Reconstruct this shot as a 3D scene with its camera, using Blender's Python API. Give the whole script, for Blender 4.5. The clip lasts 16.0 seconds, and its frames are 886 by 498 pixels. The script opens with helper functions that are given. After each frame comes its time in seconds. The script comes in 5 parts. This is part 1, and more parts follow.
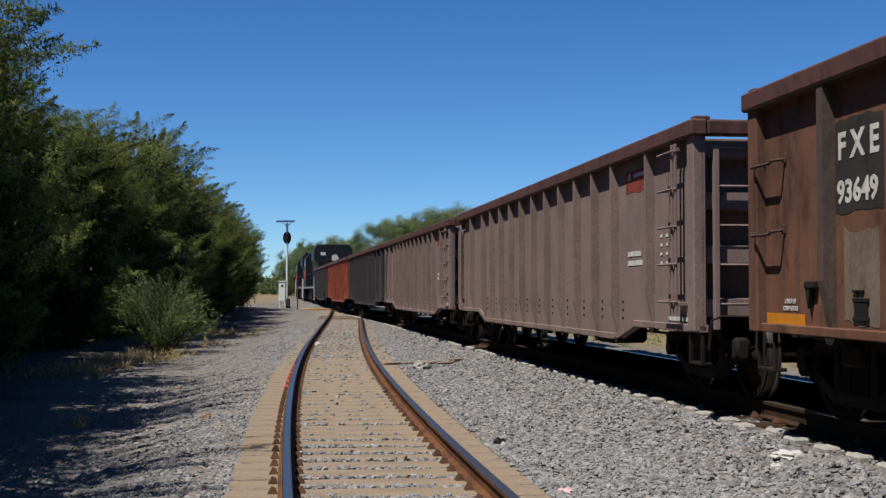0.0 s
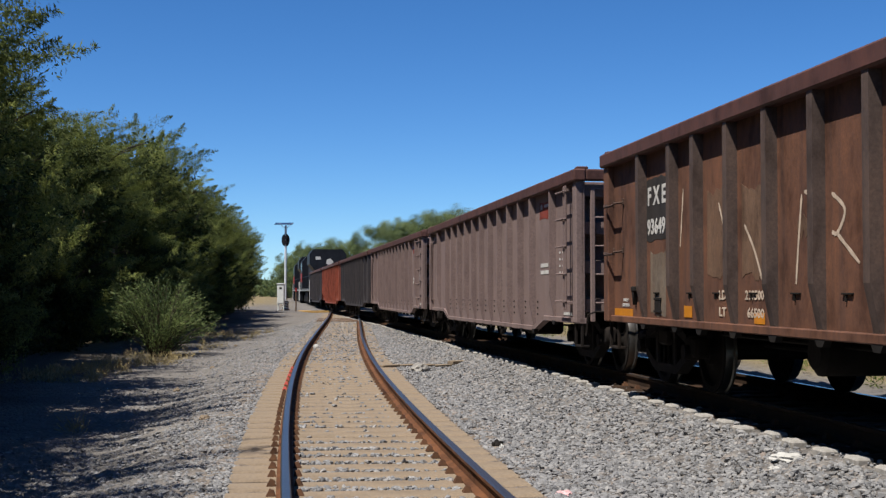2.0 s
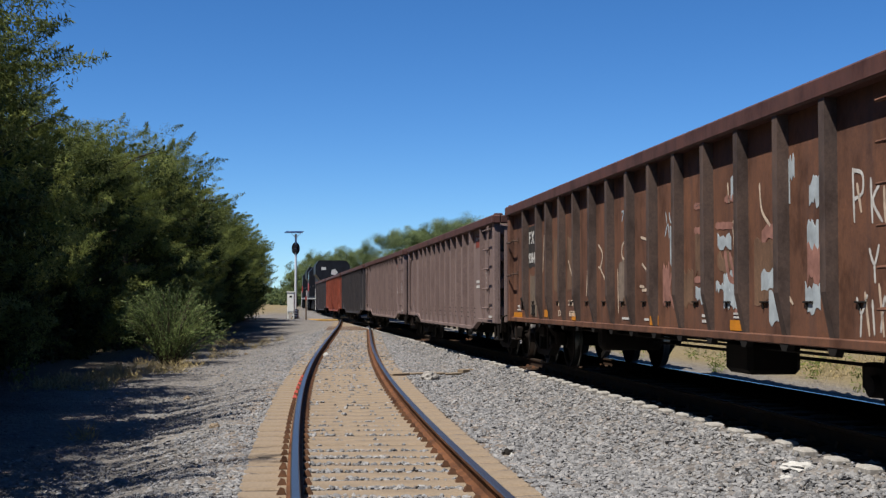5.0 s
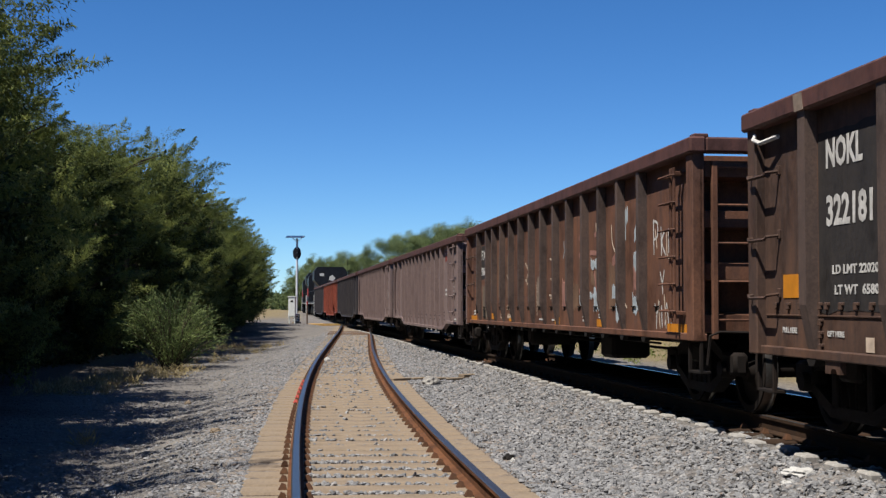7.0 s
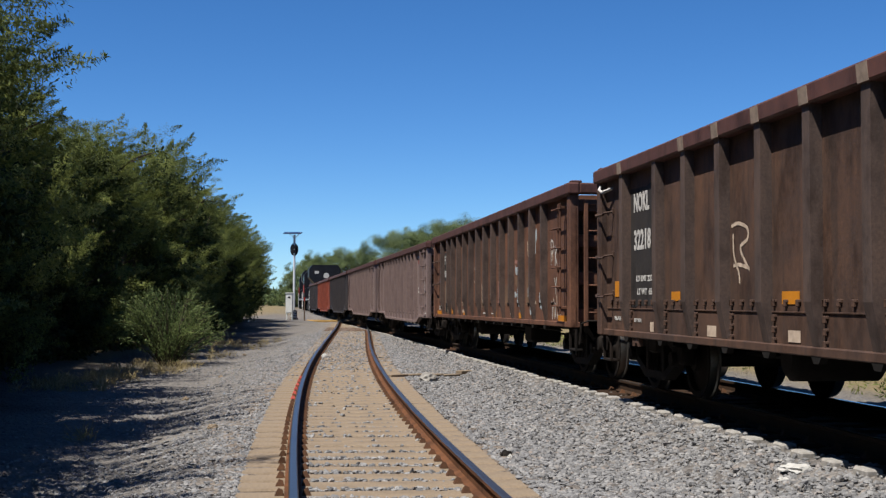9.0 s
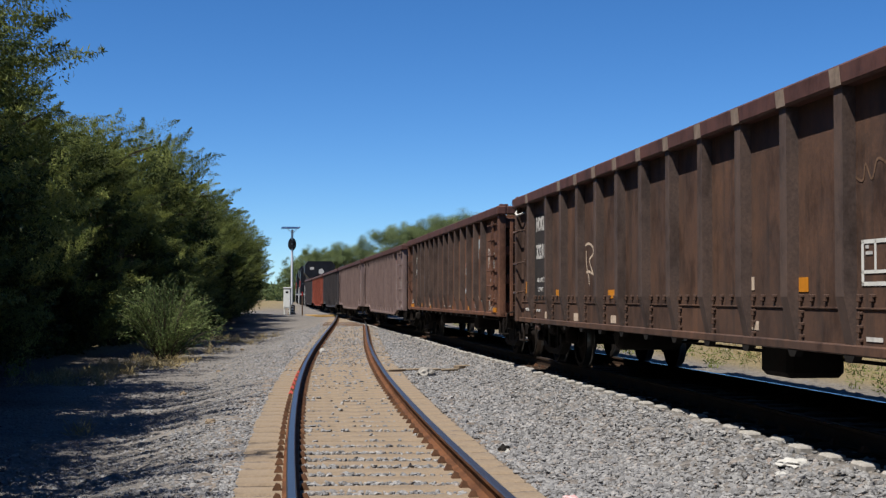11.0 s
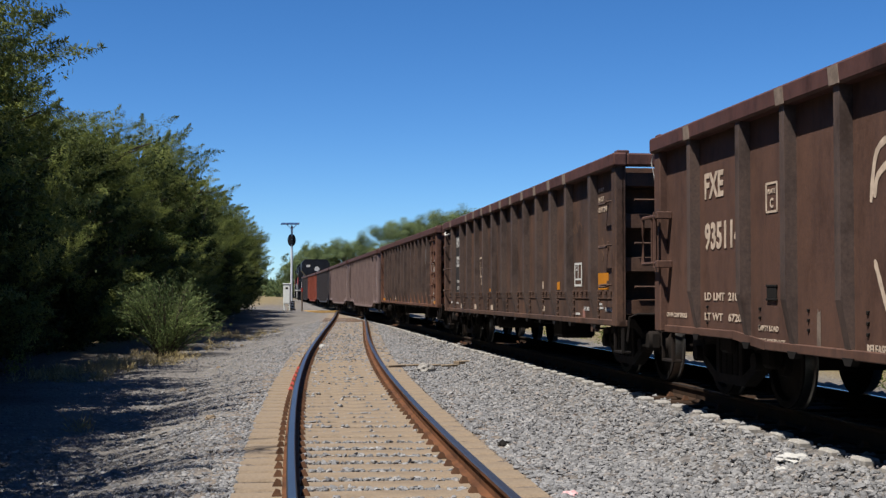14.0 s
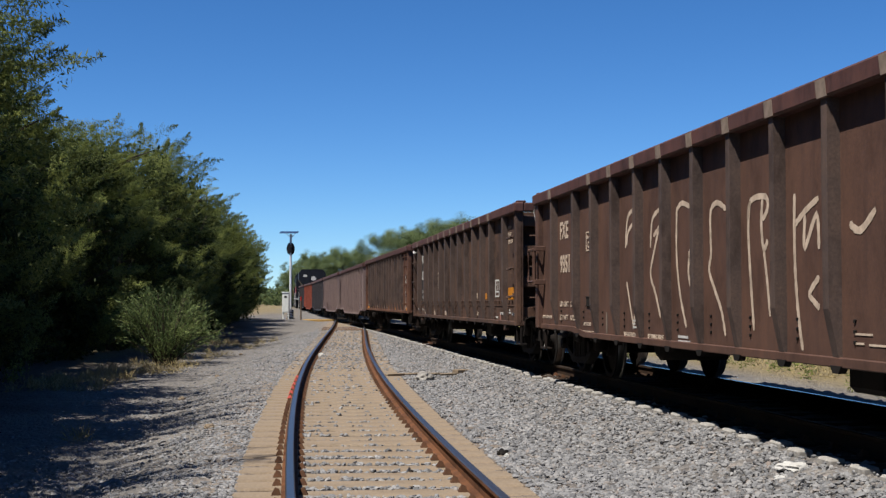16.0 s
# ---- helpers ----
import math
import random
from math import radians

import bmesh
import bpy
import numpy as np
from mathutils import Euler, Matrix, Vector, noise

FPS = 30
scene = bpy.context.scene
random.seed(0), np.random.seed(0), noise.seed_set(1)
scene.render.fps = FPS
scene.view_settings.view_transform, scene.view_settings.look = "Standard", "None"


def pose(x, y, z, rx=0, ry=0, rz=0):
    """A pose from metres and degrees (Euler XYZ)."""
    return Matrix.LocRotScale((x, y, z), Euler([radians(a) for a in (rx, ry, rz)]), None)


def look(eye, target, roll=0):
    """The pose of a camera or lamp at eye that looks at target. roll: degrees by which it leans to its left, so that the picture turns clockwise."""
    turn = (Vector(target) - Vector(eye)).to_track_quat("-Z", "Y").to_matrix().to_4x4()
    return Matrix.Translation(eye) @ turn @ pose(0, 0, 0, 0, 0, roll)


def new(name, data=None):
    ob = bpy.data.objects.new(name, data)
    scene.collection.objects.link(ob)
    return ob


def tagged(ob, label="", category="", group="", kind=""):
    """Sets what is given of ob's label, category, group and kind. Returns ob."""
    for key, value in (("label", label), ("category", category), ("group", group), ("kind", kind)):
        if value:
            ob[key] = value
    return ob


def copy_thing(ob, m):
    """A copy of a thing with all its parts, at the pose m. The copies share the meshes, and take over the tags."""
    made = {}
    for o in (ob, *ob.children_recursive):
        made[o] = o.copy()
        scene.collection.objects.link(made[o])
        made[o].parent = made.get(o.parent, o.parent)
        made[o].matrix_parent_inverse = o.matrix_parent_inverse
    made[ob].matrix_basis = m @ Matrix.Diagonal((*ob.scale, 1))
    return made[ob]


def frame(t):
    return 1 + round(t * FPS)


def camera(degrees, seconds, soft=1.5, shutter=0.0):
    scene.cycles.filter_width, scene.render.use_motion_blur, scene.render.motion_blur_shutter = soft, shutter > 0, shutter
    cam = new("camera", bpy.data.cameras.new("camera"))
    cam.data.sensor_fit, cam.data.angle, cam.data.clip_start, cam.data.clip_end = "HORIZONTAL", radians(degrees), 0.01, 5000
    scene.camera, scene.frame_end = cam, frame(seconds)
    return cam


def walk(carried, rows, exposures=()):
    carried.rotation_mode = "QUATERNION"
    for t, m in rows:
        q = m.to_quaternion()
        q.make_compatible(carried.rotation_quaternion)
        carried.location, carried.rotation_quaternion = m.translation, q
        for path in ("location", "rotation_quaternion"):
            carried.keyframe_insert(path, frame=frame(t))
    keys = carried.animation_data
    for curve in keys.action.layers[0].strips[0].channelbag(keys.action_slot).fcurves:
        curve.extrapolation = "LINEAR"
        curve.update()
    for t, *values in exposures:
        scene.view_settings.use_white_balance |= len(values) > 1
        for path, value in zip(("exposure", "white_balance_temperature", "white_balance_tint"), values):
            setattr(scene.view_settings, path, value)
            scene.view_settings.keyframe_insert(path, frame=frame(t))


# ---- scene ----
# ---- camera: hand-held on one spot, it only sways ----
LENS = 2284.0
EYE_Z = 1.14
cam = camera(2 * math.degrees(math.atan(784 / LENS)), 16.0, soft=1.35)
# seconds, sway to the right, sway down (in thousandths of the lens length), lean in degrees
SWAY = [(0.0, 0.0, 0.0, 0.0), (0.5, -2.8, -0.2, 0.0), (1.0, -3.8, 0.6, 0.0), (1.5, -3.6, 2.8, 0.0), (2.0, -2.6, 4.2, 0.02),
        (2.5, 2.2, 5.8, 0.02), (3.0, 3.8, 8.8, 0.02), (3.5, 8.2, 12.6, -0.02), (4.0, 11.6, 14.6, 0.0), (5.2, 15.6, 19.8, 0.05),
        (6.5, 18.0, 24.4, 0.1), (7.0, 17.2, 27.6, 0.12), (7.5, 15.2, 28.2, 0.13), (8.0, 14.0, 25.4, 0.15), (8.5, 13.0, 22.8, 0.15),
        (9.0, 12.6, 21.2, 0.15), (10.2, 10.6, 15.5, 0.15), (11.5, 7.8, 9.4, 0.15), (12.0, 7.6, 6.0, 0.13), (12.5, 8.8, 3.2, 0.12),
        (13.0, 10.8, 2.8, 0.1), (13.5, 10.6, 3.6, 0.08), (14.0, 8.0, 4.4, 0.06), (14.5, 5.8, 7.0, 0.05), (15.0, 2.8, 10.4, 0.04),
        (15.5, 3.2, 14.8, 0.03), (16.0, 6.2, 19.6, 0.04)]


def eye_pose(dx, dy, lean):
    pitch = math.degrees(math.atan(70.0 / LENS)) + math.degrees(dy / LENS)
    return pose(0, 0, EYE_Z, 90 + pitch, 0, math.degrees(dx / LENS)) @ pose(0, 0, 0, 0, 0, lean)


walk(cam, [(t, eye_pose(dx, dy, lean)) for t, dx, dy, lean in SWAY], [(0.0, 0.61), (0.4, 0.79), (8.0, 0.79), (16.0, 0.79)])

# ---- world and sun ----
SUN_ELEVATION = radians(61.8)
SUN_SIDE = Vector((-0.725, -0.688, 0)).normalized()
SUN_WAY = (SUN_SIDE * math.cos(SUN_ELEVATION) + Vector((0, 0, math.sin(SUN_ELEVATION)))).normalized()
world = bpy.data.worlds.new("sky")
scene.world = world
world.use_nodes = True
sky = world.node_tree.nodes.new("ShaderNodeTexSky")
sky.sky_type = "NISHITA"
sky.sun_disc = False
sky.sun_elevation = SUN_ELEVATION
sky.sun_rotation = math.atan2(SUN_SIDE.x, SUN_SIDE.y)
sky.altitude = 2200
sky.air_density, sky.dust_density, sky.ozone_density = 0.85, 0.0, 3.0
deep = world.node_tree.nodes.new("ShaderNodeHueSaturation")
deep.inputs["Saturation"].default_value = 1.22
world.node_tree.links.new(sky.outputs[0], deep.inputs["Color"])
clear = world.node_tree.nodes.new("ShaderNodeMix")
clear.data_type, clear.blend_type = "RGBA", "MULTIPLY"
clear.inputs[0].default_value = 1.0
clear.inputs[7].default_value = (0.735, 0.94, 1.12, 1)
world.node_tree.links.new(deep.outputs[0], clear.inputs[6])
world.node_tree.links.new(clear.outputs[2], world.node_tree.nodes["Background"].inputs[0])
world.node_tree.nodes["Background"].inputs[1].default_value = 0.066
sun = new("sun", bpy.data.lights.new("sun", "SUN"))
sun.data.energy = 4.9
sun.data.angle = radians(0.5)
sun.data.color = (1.0, 0.95, 0.87)
sun.matrix_basis = look((0, 0, 40), Vector((0, 0, 40)) - SUN_WAY)
scene.view_settings.exposure = 0.79


# ---- materials ----
def material(name, rough=0.85, metal=0.0):
    m = bpy.data.materials.new(name)
    m.use_nodes = True
    b = m.node_tree.nodes["Principled BSDF"]
    b.inputs["Roughness"].default_value = rough
    b.inputs["Metallic"].default_value = metal
    b.inputs["Specular IOR Level"].default_value = 0.5 if rough < 0.5 else 0.16
    return m, m.node_tree, b


def noise_node(nt, scale, detail=6.0, rough=0.6, stretch=(1, 1, 1), coords="Object"):
    tc = nt.nodes.new("ShaderNodeTexCoord")
    mp = nt.nodes.new("ShaderNodeMapping")
    mp.inputs["Scale"].default_value = stretch
    nt.links.new(tc.outputs[coords], mp.inputs[0])
    n = nt.nodes.new("ShaderNodeTexNoise")
    n.inputs["Scale"].default_value = scale
    n.inputs["Detail"].default_value = detail
    n.inputs["Roughness"].default_value = rough
    nt.links.new(mp.outputs[0], n.inputs["Vector"])
    return n


def ramp(nt, source, stops):
    r = nt.nodes.new("ShaderNodeValToRGB")
    while len(r.color_ramp.elements) < len(stops):
        r.color_ramp.elements.new(0.5)
    for e, (at, c) in zip(r.color_ramp.elements, stops):
        e.position = at
        e.color = (*c, 1) if len(c) == 3 else c
    nt.links.new(source, r.inputs[0])
    return r


def mix(nt, factor, a, b, mode="MIX"):
    n = nt.nodes.new("ShaderNodeMix")
    n.data_type = "RGBA"
    n.blend_type = mode
    for socket, value in ((n.inputs[0], factor), (n.inputs[6], a), (n.inputs[7], b)):
        if isinstance(value, (int, float)):
            socket.default_value = value
        elif isinstance(value, tuple):
            socket.default_value = (*value, 1)
        else:
            nt.links.new(value, socket)
    return n.outputs[2]


def bump(nt, bsdf, source, strength, distance):
    b = nt.nodes.new("ShaderNodeBump")
    b.inputs["Strength"].default_value = strength
    b.inputs["Distance"].default_value = distance
    nt.links.new(source, b.inputs["Height"])
    nt.links.new(b.outputs[0], bsdf.inputs["Normal"])


def weathered(name, base, stain, dark, rough=0.75, spread=0.5, streak=0.5, wear=1.0):
    """Old paint or steel: blotches, running streaks and fine grain."""
    m, nt, b = material(name, rough)
    big = noise_node(nt, 0.9, 8, 0.72)
    fac = ramp(nt, big.outputs[0], [(max(0.05, spread - 0.16), (0, 0, 0)), (spread + 0.16, (1, 1, 1))])
    col = mix(nt, fac.outputs[0], base, stain)
    run = noise_node(nt, 5.0, 4, 0.6, (1, 1.6, 0.10))
    rf = ramp(nt, run.outputs[0], [(0.50, (0, 0, 0)), (0.72, (streak, streak, streak))])
    col = mix(nt, rf.outputs[0], col, dark)
    fine = noise_node(nt, 38, 5, 0.7)
    ff = ramp(nt, fine.outputs[0], [(0.3, (0.74, 0.74, 0.74)), (0.7, (1.2, 1.2, 1.2))])
    col = mix(nt, 1.0, col, ff.outputs[0], "MULTIPLY")
    blot = noise_node(nt, 2.6, 7, 0.7, (1, 1, 0.55))
    bf = ramp(nt, blot.outputs[0], [(0.36, (1 - 0.42 * wear, 1 - 0.44 * wear, 1 - 0.45 * wear)), (0.5, (1, 1, 1)), (0.68, (1 + 0.28 * wear, 1 + 0.22 * wear, 1 + 0.15 * wear))])
    col = mix(nt, 1.0, col, bf.outputs[0], "MULTIPLY")
    nt.links.new(col, b.inputs["Base Color"])
    rr = ramp(nt, fine.outputs[0], [(0.3, (rough - 0.12,) * 3), (0.7, (min(1, rough + 0.12),) * 3)])
    nt.links.new(rr.outputs[0], b.inputs["Roughness"])
    bump(nt, b, big.outputs[0], 0.25, 0.02)
    return m


def plain(name, color, rough=0.7, metal=0.0, vary=0.25, scale=20.0):
    m, nt, b = material(name, rough, metal)
    n = noise_node(nt, scale, 5, 0.65)
    lo, hi = tuple(c * (1 - vary) for c in color), tuple(min(1, c * (1 + vary)) for c in color)
    r = ramp(nt, n.outputs[0], [(0.3, lo), (0.7, hi)])
    nt.links.new(r.outputs[0], b.inputs["Base Color"])
    return m


M_RUST = weathered("rust_brown_paint", (0.0894, 0.0448, 0.0311), (0.1353, 0.063, 0.0377), (0.0539, 0.0351, 0.0317), 0.72, 0.52, 0.6)
M_MAUVE = weathered("faded_mauve_paint", (0.1503, 0.1077, 0.1011), (0.1765, 0.1293, 0.1191), (0.0902, 0.0646, 0.0587), 0.8, 0.5, 0.2, wear=0.3)
M_UMBER = weathered("dark_umber_paint", (0.0524, 0.0344, 0.0286), (0.0972, 0.0523, 0.0342), (0.0295, 0.0253, 0.0243), 0.7, 0.52, 0.6)
M_BROWN = weathered("dark_red_brown_paint", (0.0758, 0.0418, 0.0316), (0.0964, 0.0516, 0.0365), (0.0446, 0.029, 0.0257), 0.7, 0.55, 0.4, wear=0.6)
M_BLACKCAR = weathered("faded_black_paint", (0.0349, 0.0325, 0.0372), (0.0504, 0.0426, 0.0426), (0.0232, 0.0218, 0.0218), 0.75, 0.55, 0.4, wear=0.4)
M_ORANGECAR = weathered("faded_orange_red_paint", (0.2097, 0.0538, 0.0333), (0.172, 0.0495, 0.0323), (0.0914, 0.0365, 0.028), 0.75, 0.55, 0.4)
M_CHORD = weathered("red_brown_rail_paint", (0.0822, 0.0375, 0.032), (0.0674, 0.0345, 0.0299), (0.0471, 0.0265, 0.0241), 0.65, 0.5, 0.3)
# grime and rust tones pushed near black, holding the shade under the cars
M_UNDER = weathered("grimy_shade_black_steel", (0.0077, 0.0072, 0.0066), (0.0144, 0.0117, 0.01), (0.0045, 0.0045, 0.0045), 0.9, 0.5, 0.3)
M_CAST = weathered("rusty_shade_dark_steel", (0.0079, 0.0065, 0.0058), (0.0198, 0.013, 0.0097), (0.0043, 0.004, 0.004), 0.88, 0.58, 0.5)
M_TREAD = plain("polished_wheel_tread", (0.1583, 0.149, 0.1397), 0.32, 0.9, 0.2, 60)
M_WHITE = plain("white_stencil_paint", (0.4042, 0.3911, 0.3716), 0.8, 0, 0.25, 14)
M_CREAM = plain("cream_spray_paint", (0.4042, 0.3195, 0.2478), 0.8, 0, 0.3, 9)
M_REFLECT = plain("orange_reflective_sheet", (0.447, 0.1677, 0.0112), 0.45, 0, 0.15, 8)
M_BLACK = plain("black_patch_paint", (0.0122, 0.0122, 0.0144), 0.6, 0, 0.3, 6)
M_FADED = weathered("faded_black_patch_paint", (0.022, 0.021, 0.022), (0.034, 0.029, 0.027), (0.016, 0.015, 0.015), 0.75, 0.5, 0.4)
M_GREYPATCH = weathered("worn_grey_patch_paint", (0.149, 0.1252, 0.1013), (0.1073, 0.0715, 0.0477), (0.0715, 0.0417, 0.0298), 0.8, 0.5, 0.4)
M_REDPATCH = weathered("worn_red_patch_paint", (0.1908, 0.0358, 0.0239), (0.1549, 0.0358, 0.0268), (0.0895, 0.0417, 0.0358), 0.8, 0.5, 0.4)
M_PALE = plain("pale_weld_dust", (0.1549, 0.1193, 0.0953), 0.85, 0, 0.3, 10)
M_RAILSIDE = weathered("rail_rust", (0.1165, 0.0495, 0.0221), (0.0815, 0.035, 0.0174), (0.0466, 0.0261, 0.0174), 0.9, 0.5, 0.3)
M_RAILTOP = plain("dull_rail_head", (0.121, 0.1164, 0.1164), 0.34, 0.85, 0.2, 25)
M_PALESLEEPER = weathered("pale_concrete", (0.2484, 0.2377, 0.2215), (0.2809, 0.2648, 0.2431), (0.1945, 0.1728, 0.1512), 0.95, 0.5, 0.3)
M_RAILBRIGHT = plain("bright_rail_head", (0.2561, 0.2561, 0.2608), 0.22, 0.9, 0.15, 25)
# brown darkened to hold the train's shade on main rails and sleepers
M_TRACKSHADE = weathered("shade_dark_track_brown", (0.0254, 0.0152, 0.0093), (0.036, 0.0194, 0.011), (0.0106, 0.0076, 0.0059), 0.85, 0.5, 0.4)
M_CLIP = weathered("rusty_clip", (0.0606, 0.028, 0.0163), (0.0838, 0.0419, 0.0209), (0.0326, 0.0186, 0.0139), 0.9)
M_SLEEPER = weathered("dusty_concrete", (0.1813, 0.1376, 0.0963), (0.1986, 0.1582, 0.1151), (0.1425, 0.0986, 0.0622), 0.95, 0.5, 0.3, wear=0.45)
M_WOOD = weathered("old_sleeper_timber", (0.0932, 0.0606, 0.0419), (0.121, 0.0838, 0.0606), (0.0465, 0.0326, 0.0233), 0.95, 0.5, 0.4)
M_STRIPE = plain("bright_white_paint", (0.524, 0.5171, 0.489), 0.6, 0, 0.1, 10)
M_CABINET = plain("pale_grey_cabinet_paint", (0.5197, 0.5281, 0.5029), 0.5, 0, 0.1, 6)
M_POLE = plain("white_mast_paint", (0.503, 0.5171, 0.5309), 0.45, 0, 0.1, 6)
M_LOCO = weathered("locomotive_dark_blue_paint", (0.008, 0.0098, 0.0142), (0.0111, 0.012, 0.0155), (0.0053, 0.0053, 0.0062), 0.5, 0.5, 0.3)
M_RED = plain("bright_red_paint", (0.2561, 0.0186, 0.0139), 0.5, 0, 0.2, 10)
M_YELLOW = plain("ochre_board_paint", (0.3201, 0.1979, 0.0699), 0.8, 0, 0.25, 4)
M_BARK = weathered("dry_bark", (0.0465, 0.0349, 0.0256), (0.0652, 0.0512, 0.0396), (0.028, 0.0209, 0.0163), 0.95)
M_WHITEROCK = plain("white_lime_rock", (0.3632, 0.3539, 0.3353), 0.9, 0, 0.12, 25)
M_PANEL = plain("solar_panel_glass", (0.0277, 0.0333, 0.0499), 0.2, 0, 0.2, 8)


def stone_material():
    m, nt, b = material("crushed_stone", 0.9)
    g = nt.nodes.new("ShaderNodeNewGeometry")
    r = ramp(nt, g.outputs["Random Per Island"], [(0.0, (0.1022, 0.1007, 0.1024)), (0.35, (0.1563, 0.1548, 0.157)), (0.75, (0.1939, 0.1911, 0.1918)), (0.93, (0.2481, 0.2401, 0.2341)), (1.0, (0.1778, 0.1457, 0.1267))])
    n = noise_node(nt, 45, 5, 0.7)
    ff = ramp(nt, n.outputs[0], [(0.3, (0.75, 0.75, 0.75)), (0.7, (1.2, 1.2, 1.2))])
    nt.links.new(mix(nt, 1.0, r.outputs[0], ff.outputs[0], "MULTIPLY"), b.inputs["Base Color"])
    bump(nt, b, n.outputs[0], 0.4, 0.01)
    return m


def leaf_material(name, low, high, pale):
    m, nt, b = material(name, 0.65)
    g = nt.nodes.new("ShaderNodeNewGeometry")
    r = ramp(nt, g.outputs["Random Per Island"], [(0.0, low), (0.65, high), (1.0, pale)])
    n = noise_node(nt, 0.7, 3, 0.5)
    f = ramp(nt, n.outputs[0], [(0.35, (0.588, 0.63, 0.588)), (0.65, (1.25, 1.2, 1.1))])
    col = mix(nt, 1.0, r.outputs[0], f.outputs[0], "MULTIPLY")
    nt.links.new(col, b.inputs["Base Color"])
    t = nt.nodes.new("ShaderNodeBsdfTranslucent")
    nt.links.new(col, t.inputs[0])
    s = nt.nodes.new("ShaderNodeMixShader")
    s.inputs[0].default_value = 0.32
    nt.links.new(b.outputs[0], s.inputs[1])
    nt.links.new(t.outputs[0], s.inputs[2])
    nt.links.new(s.outputs[0], nt.nodes["Material Output"].inputs[0])
    return m


def ground_material():
    """Crushed stone by the tracks, grey dusty soil beside them, dry grass further off."""
    m, nt, b = material("stony_ground", 0.95)
    at = nt.nodes.new("ShaderNodeAttribute")
    at.attribute_name = "cover"
    sep = nt.nodes.new("ShaderNodeSeparateColor")
    nt.links.new(at.outputs["Color"], sep.inputs[0])
    tc = nt.nodes.new("ShaderNodeTexCoord")
    v = nt.nodes.new("ShaderNodeTexVoronoi")
    v.inputs["Scale"].default_value = 17
    nt.links.new(tc.outputs["Object"], v.inputs["Vector"])
    vs = nt.nodes.new("ShaderNodeSeparateColor")
    nt.links.new(v.outputs["Color"], vs.inputs[0])
    stones = ramp(nt, vs.outputs[0], [(0.0, (0.0932, 0.0838, 0.0791)), (0.5, (0.149, 0.1373, 0.1281)), (1.0, (0.2142, 0.1956, 0.1793))])
    big = noise_node(nt, 0.55, 6, 0.65)
    fine = noise_node(nt, 9, 6, 0.75)
    soil = ramp(nt, big.outputs[0], [(0.3, (0.1118, 0.1047, 0.1001)), (0.55, (0.149, 0.1373, 0.1257)), (0.75, (0.177, 0.156, 0.1327))])
    sf = ramp(nt, fine.outputs[0], [(0.32, (0.68, 0.68, 0.7)), (0.68, (1.25, 1.24, 1.2))])
    soil_c = mix(nt, 1.0, soil.outputs[0], sf.outputs[0], "MULTIPLY")
    grass = ramp(nt, fine.outputs[0], [(0.3, (0.1164, 0.0885, 0.0465)), (0.55, (0.1956, 0.1537, 0.0838)), (0.75, (0.1397, 0.1304, 0.0606))])
    col = mix(nt, sep.outputs[0], soil_c, stones.outputs[0])
    col = mix(nt, sep.outputs[1], col, grass.outputs[0])
    # alpha mixes in a dark tone, painted shade under trees and train
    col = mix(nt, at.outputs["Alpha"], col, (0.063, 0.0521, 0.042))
    dust = ramp(nt, big.outputs[0], [(0.3, (0.35, 0.35, 0.35)), (0.6, (0.85, 0.85, 0.85))])
    rust = nt.nodes.new("ShaderNodeMath")
    rust.operation = "MULTIPLY"
    nt.links.new(sep.outputs[2], rust.inputs[0])
    nt.links.new(dust.outputs[0], rust.inputs[1])
    col = mix(nt, rust.outputs[0], col, (0.177, 0.1327, 0.0955))
    nt.links.new(col, b.inputs["Base Color"])
    h = nt.nodes.new("ShaderNodeMath")
    h.operation = "MULTIPLY_ADD"
    nt.links.new(v.outputs["Distance"], h.inputs[0])
    h.inputs[1].default_value = -0.9
    nt.links.new(fine.outputs[0], h.inputs[2])
    bump(nt, b, h.outputs[0], 0.9, 0.05)
    return m


M_STONE = stone_material()
M_GROUND = ground_material()
M_LEAF = leaf_material("dusty_green_leaves", (0.090, 0.112, 0.032), (0.145, 0.172, 0.046), (0.19, 0.205, 0.062))
# darker copy of the leaf colours, with the shade inside crowns painted in
M_LEAF_SHADED = leaf_material("shade_dark_leaves", (0.022, 0.034, 0.012), (0.045, 0.062, 0.020), (0.07, 0.085, 0.03))
M_LEAF_BUSH = leaf_material("grey_green_leaves", (0.0585, 0.0882, 0.0324), (0.1215, 0.162, 0.0594), (0.189, 0.225, 0.09))
M_LEAF_FAR = leaf_material("far_green_leaves", (0.0677, 0.0984, 0.0443), (0.1132, 0.1501, 0.0615), (0.1599, 0.1906, 0.0799))


# ---- mesh helpers ----
CB_SIGNS = [(a, b, c) for a in (-1, 1) for b in (-1, 1) for c in (-1, 1)]


def chamfer_topology():
    bm = bmesh.new()
    for s in CB_SIGNS:
        for ax in range(3):
            bm.verts.new([s[i] * (1.0 if i == ax else 0.8) for i in range(3)])
    bm.verts.ensure_lookup_table()
    bm.verts.index_update()
    bmesh.ops.convex_hull(bm, input=bm.verts)
    bmesh.ops.dissolve_limit(bm, angle_limit=0.02, verts=bm.verts, edges=bm.edges)
    bm.verts.index_update()
    key = {}
    for i, (s, ax) in enumerate([(s, ax) for s in CB_SIGNS for ax in range(3)]):
        key[tuple(round(s[k] * (1.0 if k == ax else 0.8), 2) for k in range(3))] = i
    faces = [[key[tuple(round(c, 2) for c in v.co)] for v in f.verts] for f in bm.faces]
    bm.free()
    return faces


